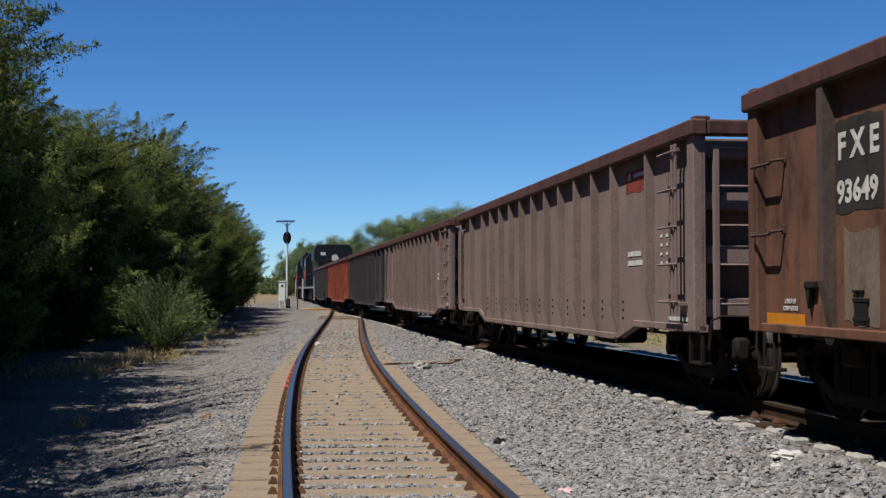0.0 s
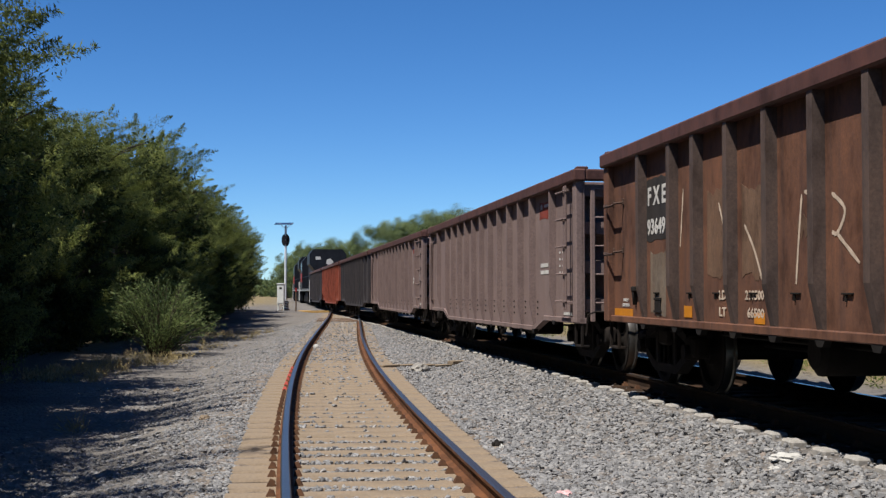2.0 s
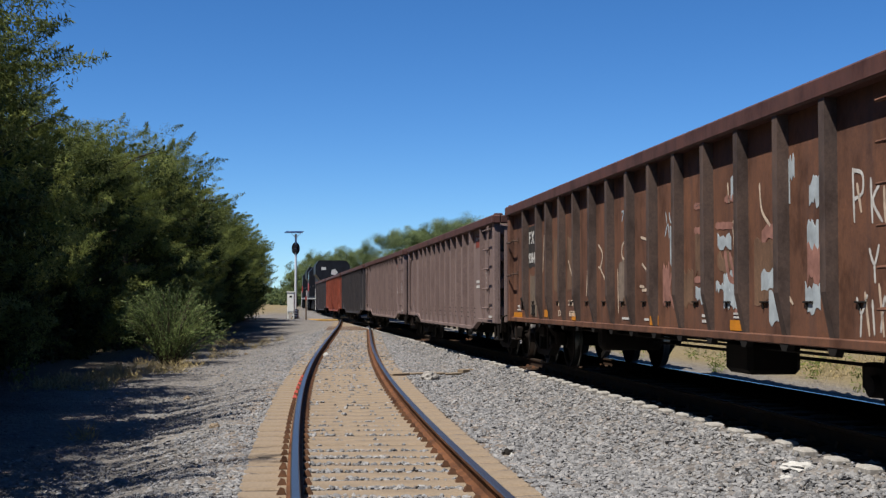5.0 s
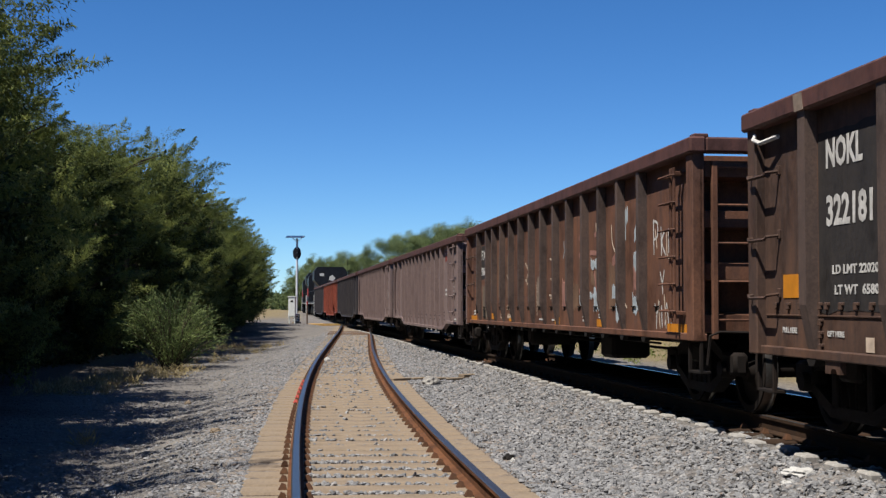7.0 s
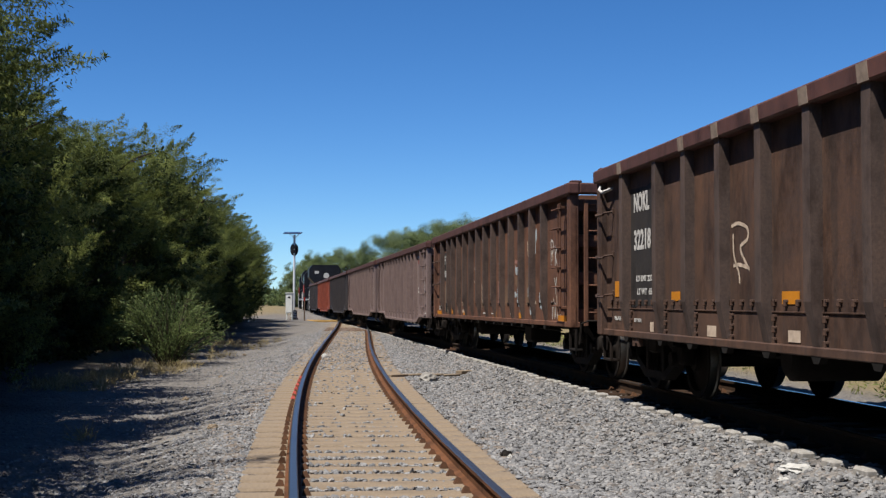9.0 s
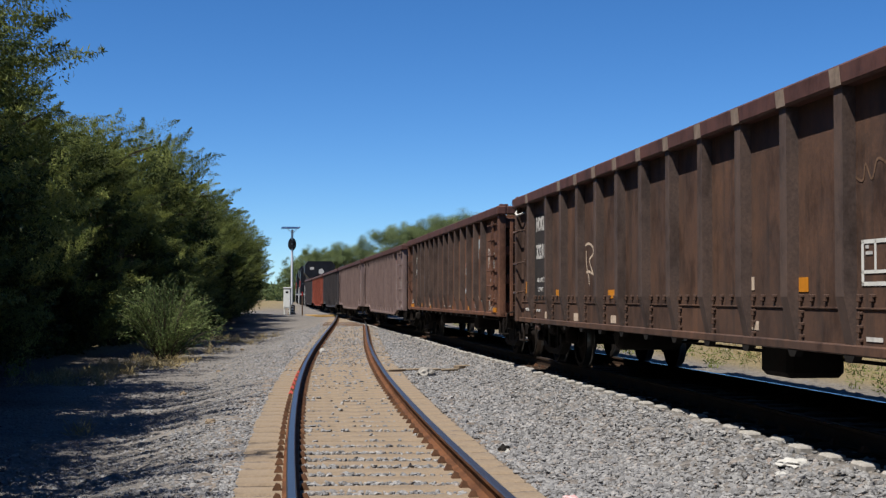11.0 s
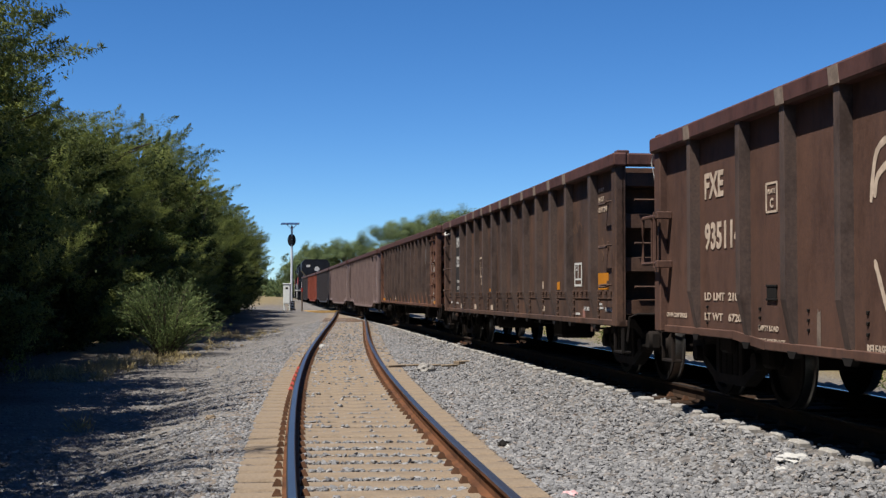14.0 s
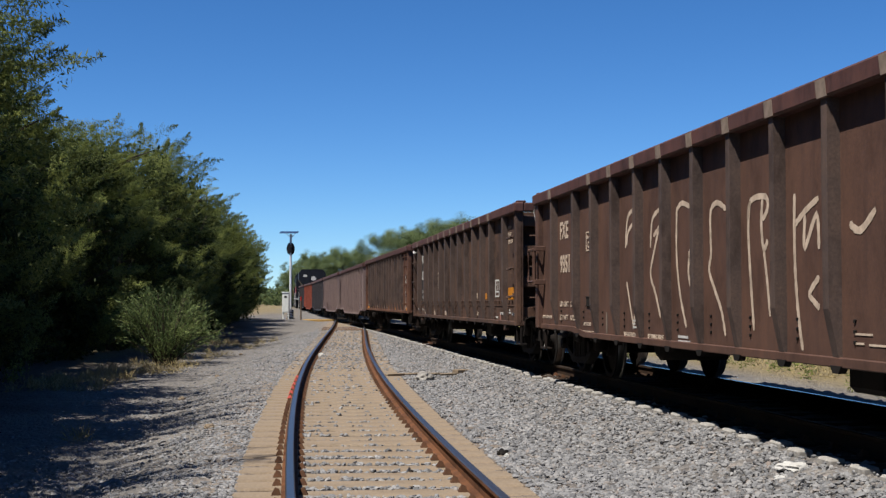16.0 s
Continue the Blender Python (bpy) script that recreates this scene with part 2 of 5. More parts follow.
CB_FACES = chamfer_topology()


class Shape:
    """Collects vertices and faces of one part."""

    def __init__(self):
        self.v, self.f, self.mi = [], [], []

    def add(self, verts, faces, mi=0):
        n = len(self.v)
        self.v += [tuple(p) for p in verts]
        self.f += [[n + i for i in f] for f in faces]
        self.mi += [mi] * len(faces)
        return self

    def box(self, x0, x1, y0, y1, z0, z1, c=0.012, mi=0):
        mid = ((x0 + x1) / 2, (y0 + y1) / 2, (z0 + z1) / 2)
        h = (abs(x1 - x0) / 2, abs(y1 - y0) / 2, abs(z1 - z0) / 2)
        c = min(c, min(h) * 0.45)
        pts = [[mid[i] + s[i] * (h[i] if i == ax else h[i] - c) for i in range(3)] for s in CB_SIGNS for ax in range(3)]
        return self.add(pts, CB_FACES, mi)

    def prism(self, outline, axis, a, b, mi=0):
        """An outline of 2D points pushed along an axis (0: x, 1: y, 2: z) from a to b."""
        n = len(outline)

        def place(p, q):
            return {0: (q, p[0], p[1]), 1: (p[0], q, p[1]), 2: (p[0], p[1], q)}[axis]
        area = sum(outline[i][0] * outline[(i + 1) % n][1] - outline[(i + 1) % n][0] * outline[i][1] for i in range(n))
        pts = [place(p, a) for p in outline] + [place(p, b) for p in outline]
        faces = [list(range(n))[::-1], list(range(n, 2 * n))] + [[i, (i + 1) % n, n + (i + 1) % n, n + i] for i in range(n)]
        flip = (area > 0) == (axis == 1)
        if (b < a) != flip:
            faces = [f[::-1] for f in faces]
        return self.add(pts, faces, mi)

    def tube(self, path, r, n=8, mi=0):
        path = [Vector(p) for p in path]
        pts, faces = [], []
        for i, p in enumerate(path):
            d = (path[min(i + 1, len(path) - 1)] - path[max(i - 1, 0)]).normalized()
            q = d.to_track_quat("Z", "Y")
            rad = r[i] if isinstance(r, (list, tuple)) else r
            pts += [p + q @ Vector((math.cos(2 * math.pi * k / n) * rad, math.sin(2 * math.pi * k / n) * rad, 0)) for k in range(n)]
        for i in range(len(path) - 1):
            faces += [[i * n + k, i * n + (k + 1) % n, (i + 1) * n + (k + 1) % n, (i + 1) * n + k] for k in range(n)]
        faces += [list(range(n))[::-1], [(len(path) - 1) * n + k for k in range(n)]]
        return self.add(pts, faces, mi)

    def lathe(self, profile, axis_point, n=28, mi=0, mis=None):
        """Turns (x, radius) pairs round the x axis through axis_point."""
        ax, ay, az = axis_point
        pts, m = [], len(profile)
        for k in range(n):
            c, s = math.cos(2 * math.pi * k / n), math.sin(2 * math.pi * k / n)
            pts += [(ax + x, ay + r * c, az + r * s) for x, r in profile]
        start = len(self.v)
        self.v += pts
        for k in range(n):
            k2 = (k + 1) % n
            for j in range(m - 1):
                self.f.append([start + k * m + j, start + k * m + j + 1, start + k2 * m + j + 1, start + k2 * m + j])
                self.mi.append(mis[j] if mis else mi)
        return self


def mesh_of(name, shape, mats, smooth=False):
    me = bpy.data.meshes.new(name)
    me.from_pydata(shape.v, [], shape.f)
    for m in (mats if isinstance(mats, (list, tuple)) else [mats]):
        me.materials.append(m)
    me.polygons.foreach_set("material_index", shape.mi)
    if smooth:
        me.polygons.foreach_set("use_smooth", [True] * len(me.polygons))
        me.set_sharp_from_angle(angle=radians(40))
    me.update()
    return me


def part(name, shape, mats, parent, label="", smooth=False):
    ob = new(name, mesh_of(name, shape, mats, smooth))
    ob.parent = parent
    return tagged(ob, label)


def lettering(text, size, mat, parent, along, height, out, width=None, name="lettering", side=-1, label="", upright=False, bold=0.045):
    """Painted words on a car's side: along is the distance from the car's middle of the text's first letter."""
    cu = bpy.data.curves.new(name, "FONT")
    cu.body = text
    cu.size = size * 1.38
    cu.resolution_u = 2
    cu.extrude = 0.001
    cu.offset = bold * size
    tmp = bpy.data.objects.new(name, cu)
    scene.collection.objects.link(tmp)
    dg = bpy.context.evaluated_depsgraph_get()
    me = bpy.data.meshes.new_from_object(tmp.evaluated_get(dg))
    bpy.data.objects.remove(tmp)
    co = np.empty(len(me.vertices) * 3)
    me.vertices.foreach_get("co", co)
    co = co.reshape(-1, 3)
    lo, hi = co.min(0), co.max(0)
    u = (co[:, 0] - lo[0]) * (width / (hi[0] - lo[0]) if width else 0.8)
    v = (co[:, 1] - lo[1]) * (size / (hi[1] - lo[1]))
    if upright:
        u, v = v, -u
    res = np.stack([side * (out + co[:, 2]), along + side * u, height + v], 1)
    me.vertices.foreach_set("co", res.ravel())
    me.materials.clear()
    me.materials.append(mat)
    me.update()
    ob = new(name, me)
    ob.parent = parent
    return tagged(ob, label)


# ---- lines of the two tracks ----
RAIL_GAUGE = 0.7525
_S = np.linspace(-60, 260, 3201)
_TH = 0.12875 + 0.000483 * _S - 5.85e-6 * _S ** 2 / 2
_X = np.concatenate([[0], np.cumsum(-np.sin((_TH[1:] + _TH[:-1]) / 2) * 0.1)])
_Y = np.concatenate([[0], np.cumsum(np.cos((_TH[1:] + _TH[:-1]) / 2) * 0.1)])
_X += 4.479 - np.interp(0, _S, _X)
_Y += 10.0 - np.interp(0, _S, _Y)
_Z = -0.055 * np.clip((_S - 2) / 20, 0, 1) ** 1.5 - 0.20 * np.clip((_S - 40) / 60, 0, 1) ** 1.4


def main_at(s):
    return float(np.interp(s, _S, _X)), float(np.interp(s, _S, _Y)), float(np.interp(s, _S, _Z)), float(np.interp(s, _S, _TH))


def main_x(y):
    return np.interp(y, _Y, _X)


def main_z(y):
    return np.interp(y, _Y, _Z)


SIDING_END = 86.0


SIDING_CURVE = (-1.1571e-05, 1.7648e-03, -1.5612e-01, 9.5015e-01)


def siding_x(y):
    y = np.asarray(y, float)
    return np.polyval(SIDING_CURVE, np.clip(y, 2, 68)) + np.where(y < 2, (y - 2) * -0.13, 0) + np.where(y > 68, (y - 68) * -0.079, 0)


def siding_z(y):
    y = np.asarray(y, float)
    f = np.clip((y - 40) / 35, 0, 1)
    return -0.25 * (1 - f) + main_z(y) * f


def smooth_step(a, b, x):
    t = np.clip((x - a) / (b - a), 0, 1)
    return t * t * (3 - 2 * t)


def ground_z(x, y):
    """Height of the ground: two ballast beds on a flat strip."""
    x, y = np.asarray(x, float), np.asarray(y, float)
    ds, dm = x - siding_x(y), x - main_x(y)
    live = 1 - smooth_step(80, 95, y)
    left = np.where(ds < -1.25, 0.34 * smooth_step(-1.2, -3.6, ds) - 0.56 * smooth_step(58, 82, y) * smooth_step(-1.6, -3.6, ds), 0.0)
    bed_s = siding_z(y) - 0.186 + 0.010 * smooth_step(24, 34, y) - left
    base = -0.62 + 0.42 * smooth_step(45, 85, y) + 0.2 * smooth_step(-9, -16, x)
    bed_s = np.where(ds > 1.25, bed_s - (ds - 1.25) * 0.05, bed_s)
    bed_s = base + (bed_s - base) * live
    bed_m = main_z(y) - 0.205 - np.clip(np.abs(dm) - 1.15, 0, 1.65) * 0.30
    verge = base + 0.30 * (1 - smooth_step(40, 80, y)) + 0.08 * smooth_step(3, 9, dm)
    low = np.where(dm > 0, verge, np.where(ds < -1.25, np.where(live > 0.5, bed_s, base), bed_s))
    return np.maximum(low, bed_m)


# ---- ground ----
def make_ground():
    xs = np.concatenate([-np.geomspace(1600, 14, 40), np.arange(-13.8, -5, 0.22), np.arange(-5, 8, 0.11), np.arange(8, 14, 0.25), np.geomspace(14.2, 1600, 40)])
    ys = np.concatenate([-np.geomspace(600, 6, 22), np.arange(-5.5, 5, 0.5), np.arange(5, 32, 0.12), np.arange(32, 110, 0.4), np.geomspace(110.5, 3000, 60)])
    gx, gy = np.meshgrid(xs, ys)
    gz = ground_z(gx, gy)
    rng = np.random.default_rng(5)
    ds, dm = gx - siding_x(gy), gx - main_x(gy)
    rough = np.where(np.abs(ds) < 1.3, 0.006, 0.014) * np.clip(1 - (gy - 40) / 60, 0, 1)
    gz = gz + rng.normal(0, 1, gz.shape) * rough
    gz += 0.03 * np.sin(gx * 0.9 + 1.3 * np.sin(gy * 0.31)) * smooth_step(-3, -6, ds) + 0.02 * np.sin(gy * 0.7 + gx) * smooth_step(-2.5, -5, ds)
    ny, nx = gx.shape
    v = np.stack([gx, gy, gz], -1).reshape(-1, 3)
    idx = np.arange(ny * nx).reshape(ny, nx)
    f = np.stack([idx[:-1, :-1], idx[:-1, 1:], idx[1:, 1:], idx[1:, :-1]], -1).reshape(-1, 4)
    me = bpy.data.meshes.new("ground")
    me.from_pydata(v.tolist(), [], f.tolist())
    near = (1 - smooth_step(70, 95, gy))
    ballast = np.where(ds > -1.2, 1 - smooth_step(2.2, 3.0, dm), 1 - 0.75 * smooth_step(-1.2, -2.4, ds)) * near
    ballast = np.where(ds < -3.2, ballast * (1 - smooth_step(-3.2, -6, ds)), ballast)
    ballast = np.maximum(ballast, 1 - smooth_step(2.0, 3.0, np.abs(dm)))
    grass = np.maximum(smooth_step(2.8, 4.5, dm), smooth_step(-6.8, -8.0, ds) * smooth_step(36, 42, gy) * 0.9)
    grass = np.maximum(grass, smooth_step(90, 130, gy) * (np.abs(dm) > 3))
    rusty = (1 - smooth_step(1.0, 1.9, np.abs(ds))) * (1 - 0.35 * smooth_step(22, 32, gy))
    rusty = np.maximum(rusty, 0.55 * smooth_step(32, 55, gy) * (ds > -1.2) * (dm < 1.5))
    # dark tone that puts the trees' shade into the soil colour
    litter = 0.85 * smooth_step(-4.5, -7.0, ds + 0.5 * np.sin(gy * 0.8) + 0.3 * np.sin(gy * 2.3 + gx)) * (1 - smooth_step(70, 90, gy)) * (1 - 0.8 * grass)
    # same tone between the main rails, painting in the train's shade
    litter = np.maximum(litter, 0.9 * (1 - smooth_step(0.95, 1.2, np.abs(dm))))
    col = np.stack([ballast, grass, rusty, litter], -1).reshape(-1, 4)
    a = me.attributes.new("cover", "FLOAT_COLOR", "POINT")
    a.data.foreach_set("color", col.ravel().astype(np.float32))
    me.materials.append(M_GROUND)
    me.polygons.foreach_set("use_smooth", [True] * len(me.polygons))
    ob = new("ground", me)
    tagged(ob, "grey stony ground with ballast beds and dry grass", "ground", kind="structure")


make_ground()


# ---- rails and sleepers ----
def rail_profile():
    half = [(0.070, -0.172), (0.070, -0.160), (0.012, -0.140), (0.010, -0.050), (0.036, -0.036), (0.037, -0.008), (0.028, 0.0)]
    return half + [(-x, z) for x, z in half[::-1]]


def sweep_rail(name, center, lateral, mats, parent, label, bright=(5, 6, 7)):
    prof = rail_profile()
    n = len(prof)
    sh = Shape()
    pts = []
    for i, (x, y, z, th) in enumerate(center):
        nx_, ny_ = math.cos(th), math.sin(th)
        pts += [(x + (lateral + px) * nx_, y + (lateral + px) * ny_, z + pz) for px, pz in prof]
    sh.v = pts
    for i in range(len(center) - 1):
        for k in range(n):
            k2 = (k + 1) % n
            sh.f.append([i * n + k, (i + 1) * n + k, (i + 1) * n + k2, i * n + k2])
            sh.mi.append(1 if k in bright else 0)
    for i in (0, len(center) - 1):
        sh.f.append([i * n + k for k in range(n)])
        sh.mi.append(0)
    return part(name, sh, mats, parent, label, smooth=True)


def siding_points(a, b, step):
    out = []
    for y in np.arange(a, b + 0.01, step):
        sl = float(siding_x(y + 0.1) - siding_x(y - 0.1)) / 0.2
        out.append((float(siding_x(y)), float(y), float(siding_z(y)), math.atan(-sl)))
    return out


siding = tagged(new("siding_track"), "rusty curving siding on dusty concrete sleepers", "railway track", kind="structure")
sweep_rail("rail", siding_points(-6, SIDING_END - 4, 0.5), -RAIL_GAUGE, [M_RAILSIDE, M_RAILTOP], siding, "rail with a dark worn head")
sweep_rail("rail", siding_points(-6, SIDING_END, 0.5), RAIL_GAUGE, [M_RAILSIDE, M_RAILTOP], siding, "brown rusty rail")
mainline = tagged(new("main_track"), "main track under the train on pale sleepers", "railway track", kind="structure")
main_points = [main_at(s) for s in np.arange(-40, 200, 1.0)]
# near rail: one bright edge as painted glint, the rest in shade-dark brown
sweep_rail("rail", main_points, -RAIL_GAUGE, [M_TRACKSHADE, M_RAILBRIGHT], mainline, "rail with shade-dark sides and a bright polished strip on its head", (7,))
sweep_rail("rail", main_points, RAIL_GAUGE, [M_TRACKSHADE, M_RAILBRIGHT], mainline, "rail with shade-dark sides and a bright polished strip on its head")


def sleeper_mesh(half, mats):
    """A bevelled sleeper; a second material, if given, paints the train's shade on its middle."""
    sh = Shape()
    sh.prism([(-1.22, 0), (1.22, 0), (1.22, -0.16), (-1.22, -0.16)], 1, -half, half)
    bm = bmesh.new()
    me = mesh_of("sleeper", sh, mats)
    bm.from_mesh(me)
    bmesh.ops.bevel(bm, geom=[e for e in bm.edges], offset=0.018, segments=1, affect="EDGES")
    if len(mats) > 1:
        for cut in (-1.08, 1.08):
            bmesh.ops.bisect_plane(bm, geom=bm.verts[:] + bm.edges[:] + bm.faces[:], plane_co=(cut, 0, 0), plane_no=(1, 0, 0))
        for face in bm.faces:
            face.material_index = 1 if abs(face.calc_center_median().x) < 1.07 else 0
    bm.to_mesh(me)
    bm.free()
    return me


SLEEPER = sleeper_mesh(0.195, [M_SLEEPER])
MAIN_SLEEPER = sleeper_mesh(0.125, [M_PALESLEEPER, M_TRACKSHADE])


def clip_shape(sh, x, y, z, th, side):
    """A cast shoulder with a spring clip beside the rail foot."""
    m = Matrix.Translation((x, y, z)) @ Matrix.Rotation(th, 4, "Z")
    pts = [(0.0, -0.04, 0), (side * 0.075, -0.045, 0), (side * 0.075, 0.045, 0), (0.0, 0.04, 0), (side * 0.012, -0.02, 0.045), (side * 0.045, -0.016, 0.058), (side * 0.045, 0.016, 0.058), (side * 0.012, 0.02, 0.045)]
    sh.add([m @ Vector(p) for p in pts], [[0, 1, 5, 4], [1, 2, 6, 5], [2, 3, 7, 6], [3, 0, 4, 7], [4, 5, 6, 7]])


def lay_sleepers(parent, points, drop, clips, mesh, slack=0.008):
    sh = Shape()
    for i, (x, y, z, th) in enumerate(points):
        ob = new("sleeper", mesh)
        ob.parent = parent
        ob.matrix_basis = Matrix.Translation((x, y, z - drop + random.uniform(-0.008, 0.004))) @ Matrix.Rotation(th + random.uniform(-0.012, 0.012), 4, "Z") @ Matrix.Translation((random.uniform(-slack, slack), 0, 0))
        for lat in (-RAIL_GAUGE, RAIL_GAUGE):
            for side in (-1, 1):
                l = lat + side * 0.072
                clip_shape(sh, x + l * math.cos(th), y + l * math.sin(th), z - drop, th, side)
    if clips:
        tagged(part("rail_clips", sh, M_CLIP, parent, "rusty rail clips"), kind="stuff")


lay_sleepers(siding, siding_points(4.2 - 0.523 * 19, 84, 0.523), 0.168, True, SLEEPER)
lay_sleepers(mainline, [main_at(s) for s in np.arange(-14, 120, 0.6)], 0.168, True, MAIN_SLEEPER, 0.05)


# ---- loose stones ----
def icosahedron():
    p = (1 + 5 ** 0.5) / 2
    v = np.array([(-1, p, 0), (1, p, 0), (-1, -p, 0), (1, -p, 0), (0, -1, p), (0, 1, p), (0, -1, -p), (0, 1, -p), (p, 0, -1), (p, 0, 1), (-p, 0, -1), (-p, 0, 1)]) / (1 + p * p) ** 0.5
    f = np.array([(0, 11, 5), (0, 5, 1), (0, 1, 7), (0, 7, 10), (0, 10, 11), (1, 5, 9), (5, 11, 4), (11, 10, 2), (10, 7, 6), (7, 1, 8), (3, 9, 4), (3, 4, 2), (3, 2, 6), (3, 6, 8), (3, 8, 9), (4, 9, 5), (2, 4, 11), (6, 2, 10), (8, 6, 7), (9, 8, 1)])
    return v, f


def stones(name, xy, size, label, lift=0.3):
    rng = np.random.default_rng(len(xy))
    v, f = icosahedron()
    n = len(xy)
    sc = size[:, None] * rng.uniform(0.55, 1.25, (n, 3))
    pts = v[None] * (1 + rng.uniform(-0.28, 0.28, (n, 12, 1))) * sc[:, None, :] * np.array([1, 1, 0.62])
    a = rng.uniform(0, 6.283, n)
    b = rng.normal(0, 0.5, n)
    y1 = pts[..., 1] * np.cos(b)[:, None] - pts[..., 2] * np.sin(b)[:, None]
    z1 = pts[..., 1] * np.sin(b)[:, None] + pts[..., 2] * np.cos(b)[:, None]
    x2 = pts[..., 0] * np.cos(a)[:, None] - y1 * np.sin(a)[:, None]
    y2 = pts[..., 0] * np.sin(a)[:, None] + y1 * np.cos(a)[:, None]
    gz = ground_z(xy[:, 0], xy[:, 1]) + size * lift
    out = np.stack([x2 + xy[:, :1], y2 + xy[:, 1:], z1 + gz[:, None]], -1).reshape(-1, 3)
    faces = (f[None] + (np.arange(n) * 12)[:, None, None]).reshape(-1, 3)
    me = bpy.data.meshes.new(name)
    me.from_pydata(out.tolist(), [], faces.tolist())
    me.materials.append(M_STONE)
    return tagged(new(name, me), label, "gravel", kind="stuff")


def scatter_ballast():
    rng = np.random.default_rng(11)
    n = 150000
    y = 7.5 * (60 / 7.5) ** rng.random(n)
    x = rng.uniform(-3.2, 6.5, n)
    ds, dm = x - siding_x(y), x - main_x(y)
    keep = (ds > 1.24) & (dm < -0.9) & ((dm < -1.24) | (rng.random(n) < 0.2)) & (x / y < 0.37) & (rng.random(n) < 0.95)
    xy = np.stack([x[keep], y[keep]], 1)
    stones("ballast_stones", xy, rng.uniform(0.014, 0.035, len(xy)) * np.where(rng.random(len(xy)) < 0.08, 1.4, 1), "grey crushed stone ballast between the two tracks")
    n = 26000
    y = 7.5 * (45 / 7.5) ** rng.random(n)
    ds = rng.uniform(-1.1, 1.1, n)
    phase = ((y - 4.2) / 0.523) % 1
    keep = (np.abs(phase - 0.5) < 0.17) & (np.abs(ds) < 0.64) & (rng.random(n) < np.where(y < 13.5, 0.95, 0.12 + 0.25 * (np.sin(y * 0.9) > 0.6)))
    xy = np.stack([siding_x(y[keep]) + ds[keep], y[keep]], 1)
    stones("sleeper_bay_stones", xy, rng.uniform(0.014, 0.034, len(xy)), "dusty stones between the sleepers", 0.5)
    n = 5200
    y = rng.uniform(22, 66, n)
    ds = rng.uniform(-1.6, 1.6, n)
    keep = (np.abs(np.abs(ds) - 0.75) > 0.09) & (rng.random(n) < smooth_step(22, 33, y))
    xy = np.stack([siding_x(y[keep]) + ds[keep], y[keep]], 1)
    stones("buried_sleeper_stones", xy, rng.uniform(0.020, 0.042, len(xy)), "grey stones over the far sleepers", 0.2)
    n = 20000
    y = 8 * (60 / 8) ** rng.random(n)
    ds = -1.2 - rng.exponential(1.3, n)
    keep = ds > -8
    xy = np.stack([siding_x(y[keep]) + ds[keep], y[keep]], 1)
    stones("shoulder_stones", xy, rng.uniform(0.010, 0.032, len(xy)), "scattered grey stones on the dusty shoulder", 0.15)


scatter_ballast()


# ---- trees and scrub ----
def leaf_cloud(name, centers, radii, per, length, width, mat, seed, droop=0.15, plume=False, hubs=None):
    rng = np.random.default_rng(seed)
    n = len(centers) * per
    c = np.repeat(centers, per, 0)
    r = np.repeat(radii, per, 0)[:, None]
    d = rng.normal(0, 1, (n, 3))
    d /= np.linalg.norm(d, axis=1)[:, None]
    p = c + d * r * rng.random((n, 1)) ** 0.5 * np.array([1.0, 1.0, 0.75])
    a = d * 0.8 + rng.normal(0, 0.7, (n, 3)) - np.array([0, 0, droop])
    if plume:
        way = np.array(centers) * np.array([1.0, 1.0, 0.0])
        way /= np.linalg.norm(way, axis=1)[:, None] + 1e-6
        way = way + rng.normal(0, 0.35, way.shape) + np.array([0, 0, 0.45])
        way /= np.linalg.norm(way, axis=1)[:, None]
        w = np.repeat(way, per, 0)
        u = rng.random((n, 1)) * 2 - 0.8
        p = c + w * r * u * 1.25 + d * r * 0.55 * (1.15 - np.abs(u)) * rng.random((n, 1)) ** 0.5
        a = w * 0.75 + rng.normal(0, 0.55, (n, 3)) + np.array([0, 0, 0.05])
    face = rng.normal(0, 1, (n, 3))
    if hubs is not None:
        # leaves lie like shingles on the outside of their bough
        face = p - np.repeat(hubs, per, 0)
        face /= np.linalg.norm(face, axis=1)[:, None] + 1e-6
        face = face + np.array([0, 0, 0.25]) + rng.normal(0, 0.42, (n, 3))
        face /= np.linalg.norm(face, axis=1)[:, None]
        a = a - face * (a * face).sum(1)[:, None]
    a /= np.linalg.norm(a, axis=1)[:, None] + 1e-9
    b = np.cross(a, face)
    b /= np.linalg.norm(b, axis=1)[:, None] + 1e-9
    ln = length * rng.uniform(0.5, 1.4, (n, 1))
    wd = width * rng.uniform(0.6, 1.3, (n, 1))
    v = np.stack([p, p + a * ln * 0.5 + b * wd * 0.5, p + a * ln, p + a * ln * 0.5 - b * wd * 0.5], 1).reshape(-1, 3)
    f = np.arange(n * 4).reshape(-1, 4)
    me = bpy.data.meshes.new(name)
    me.from_pydata(v.tolist(), [], f.tolist())
    me.materials.append(mat)
    return me


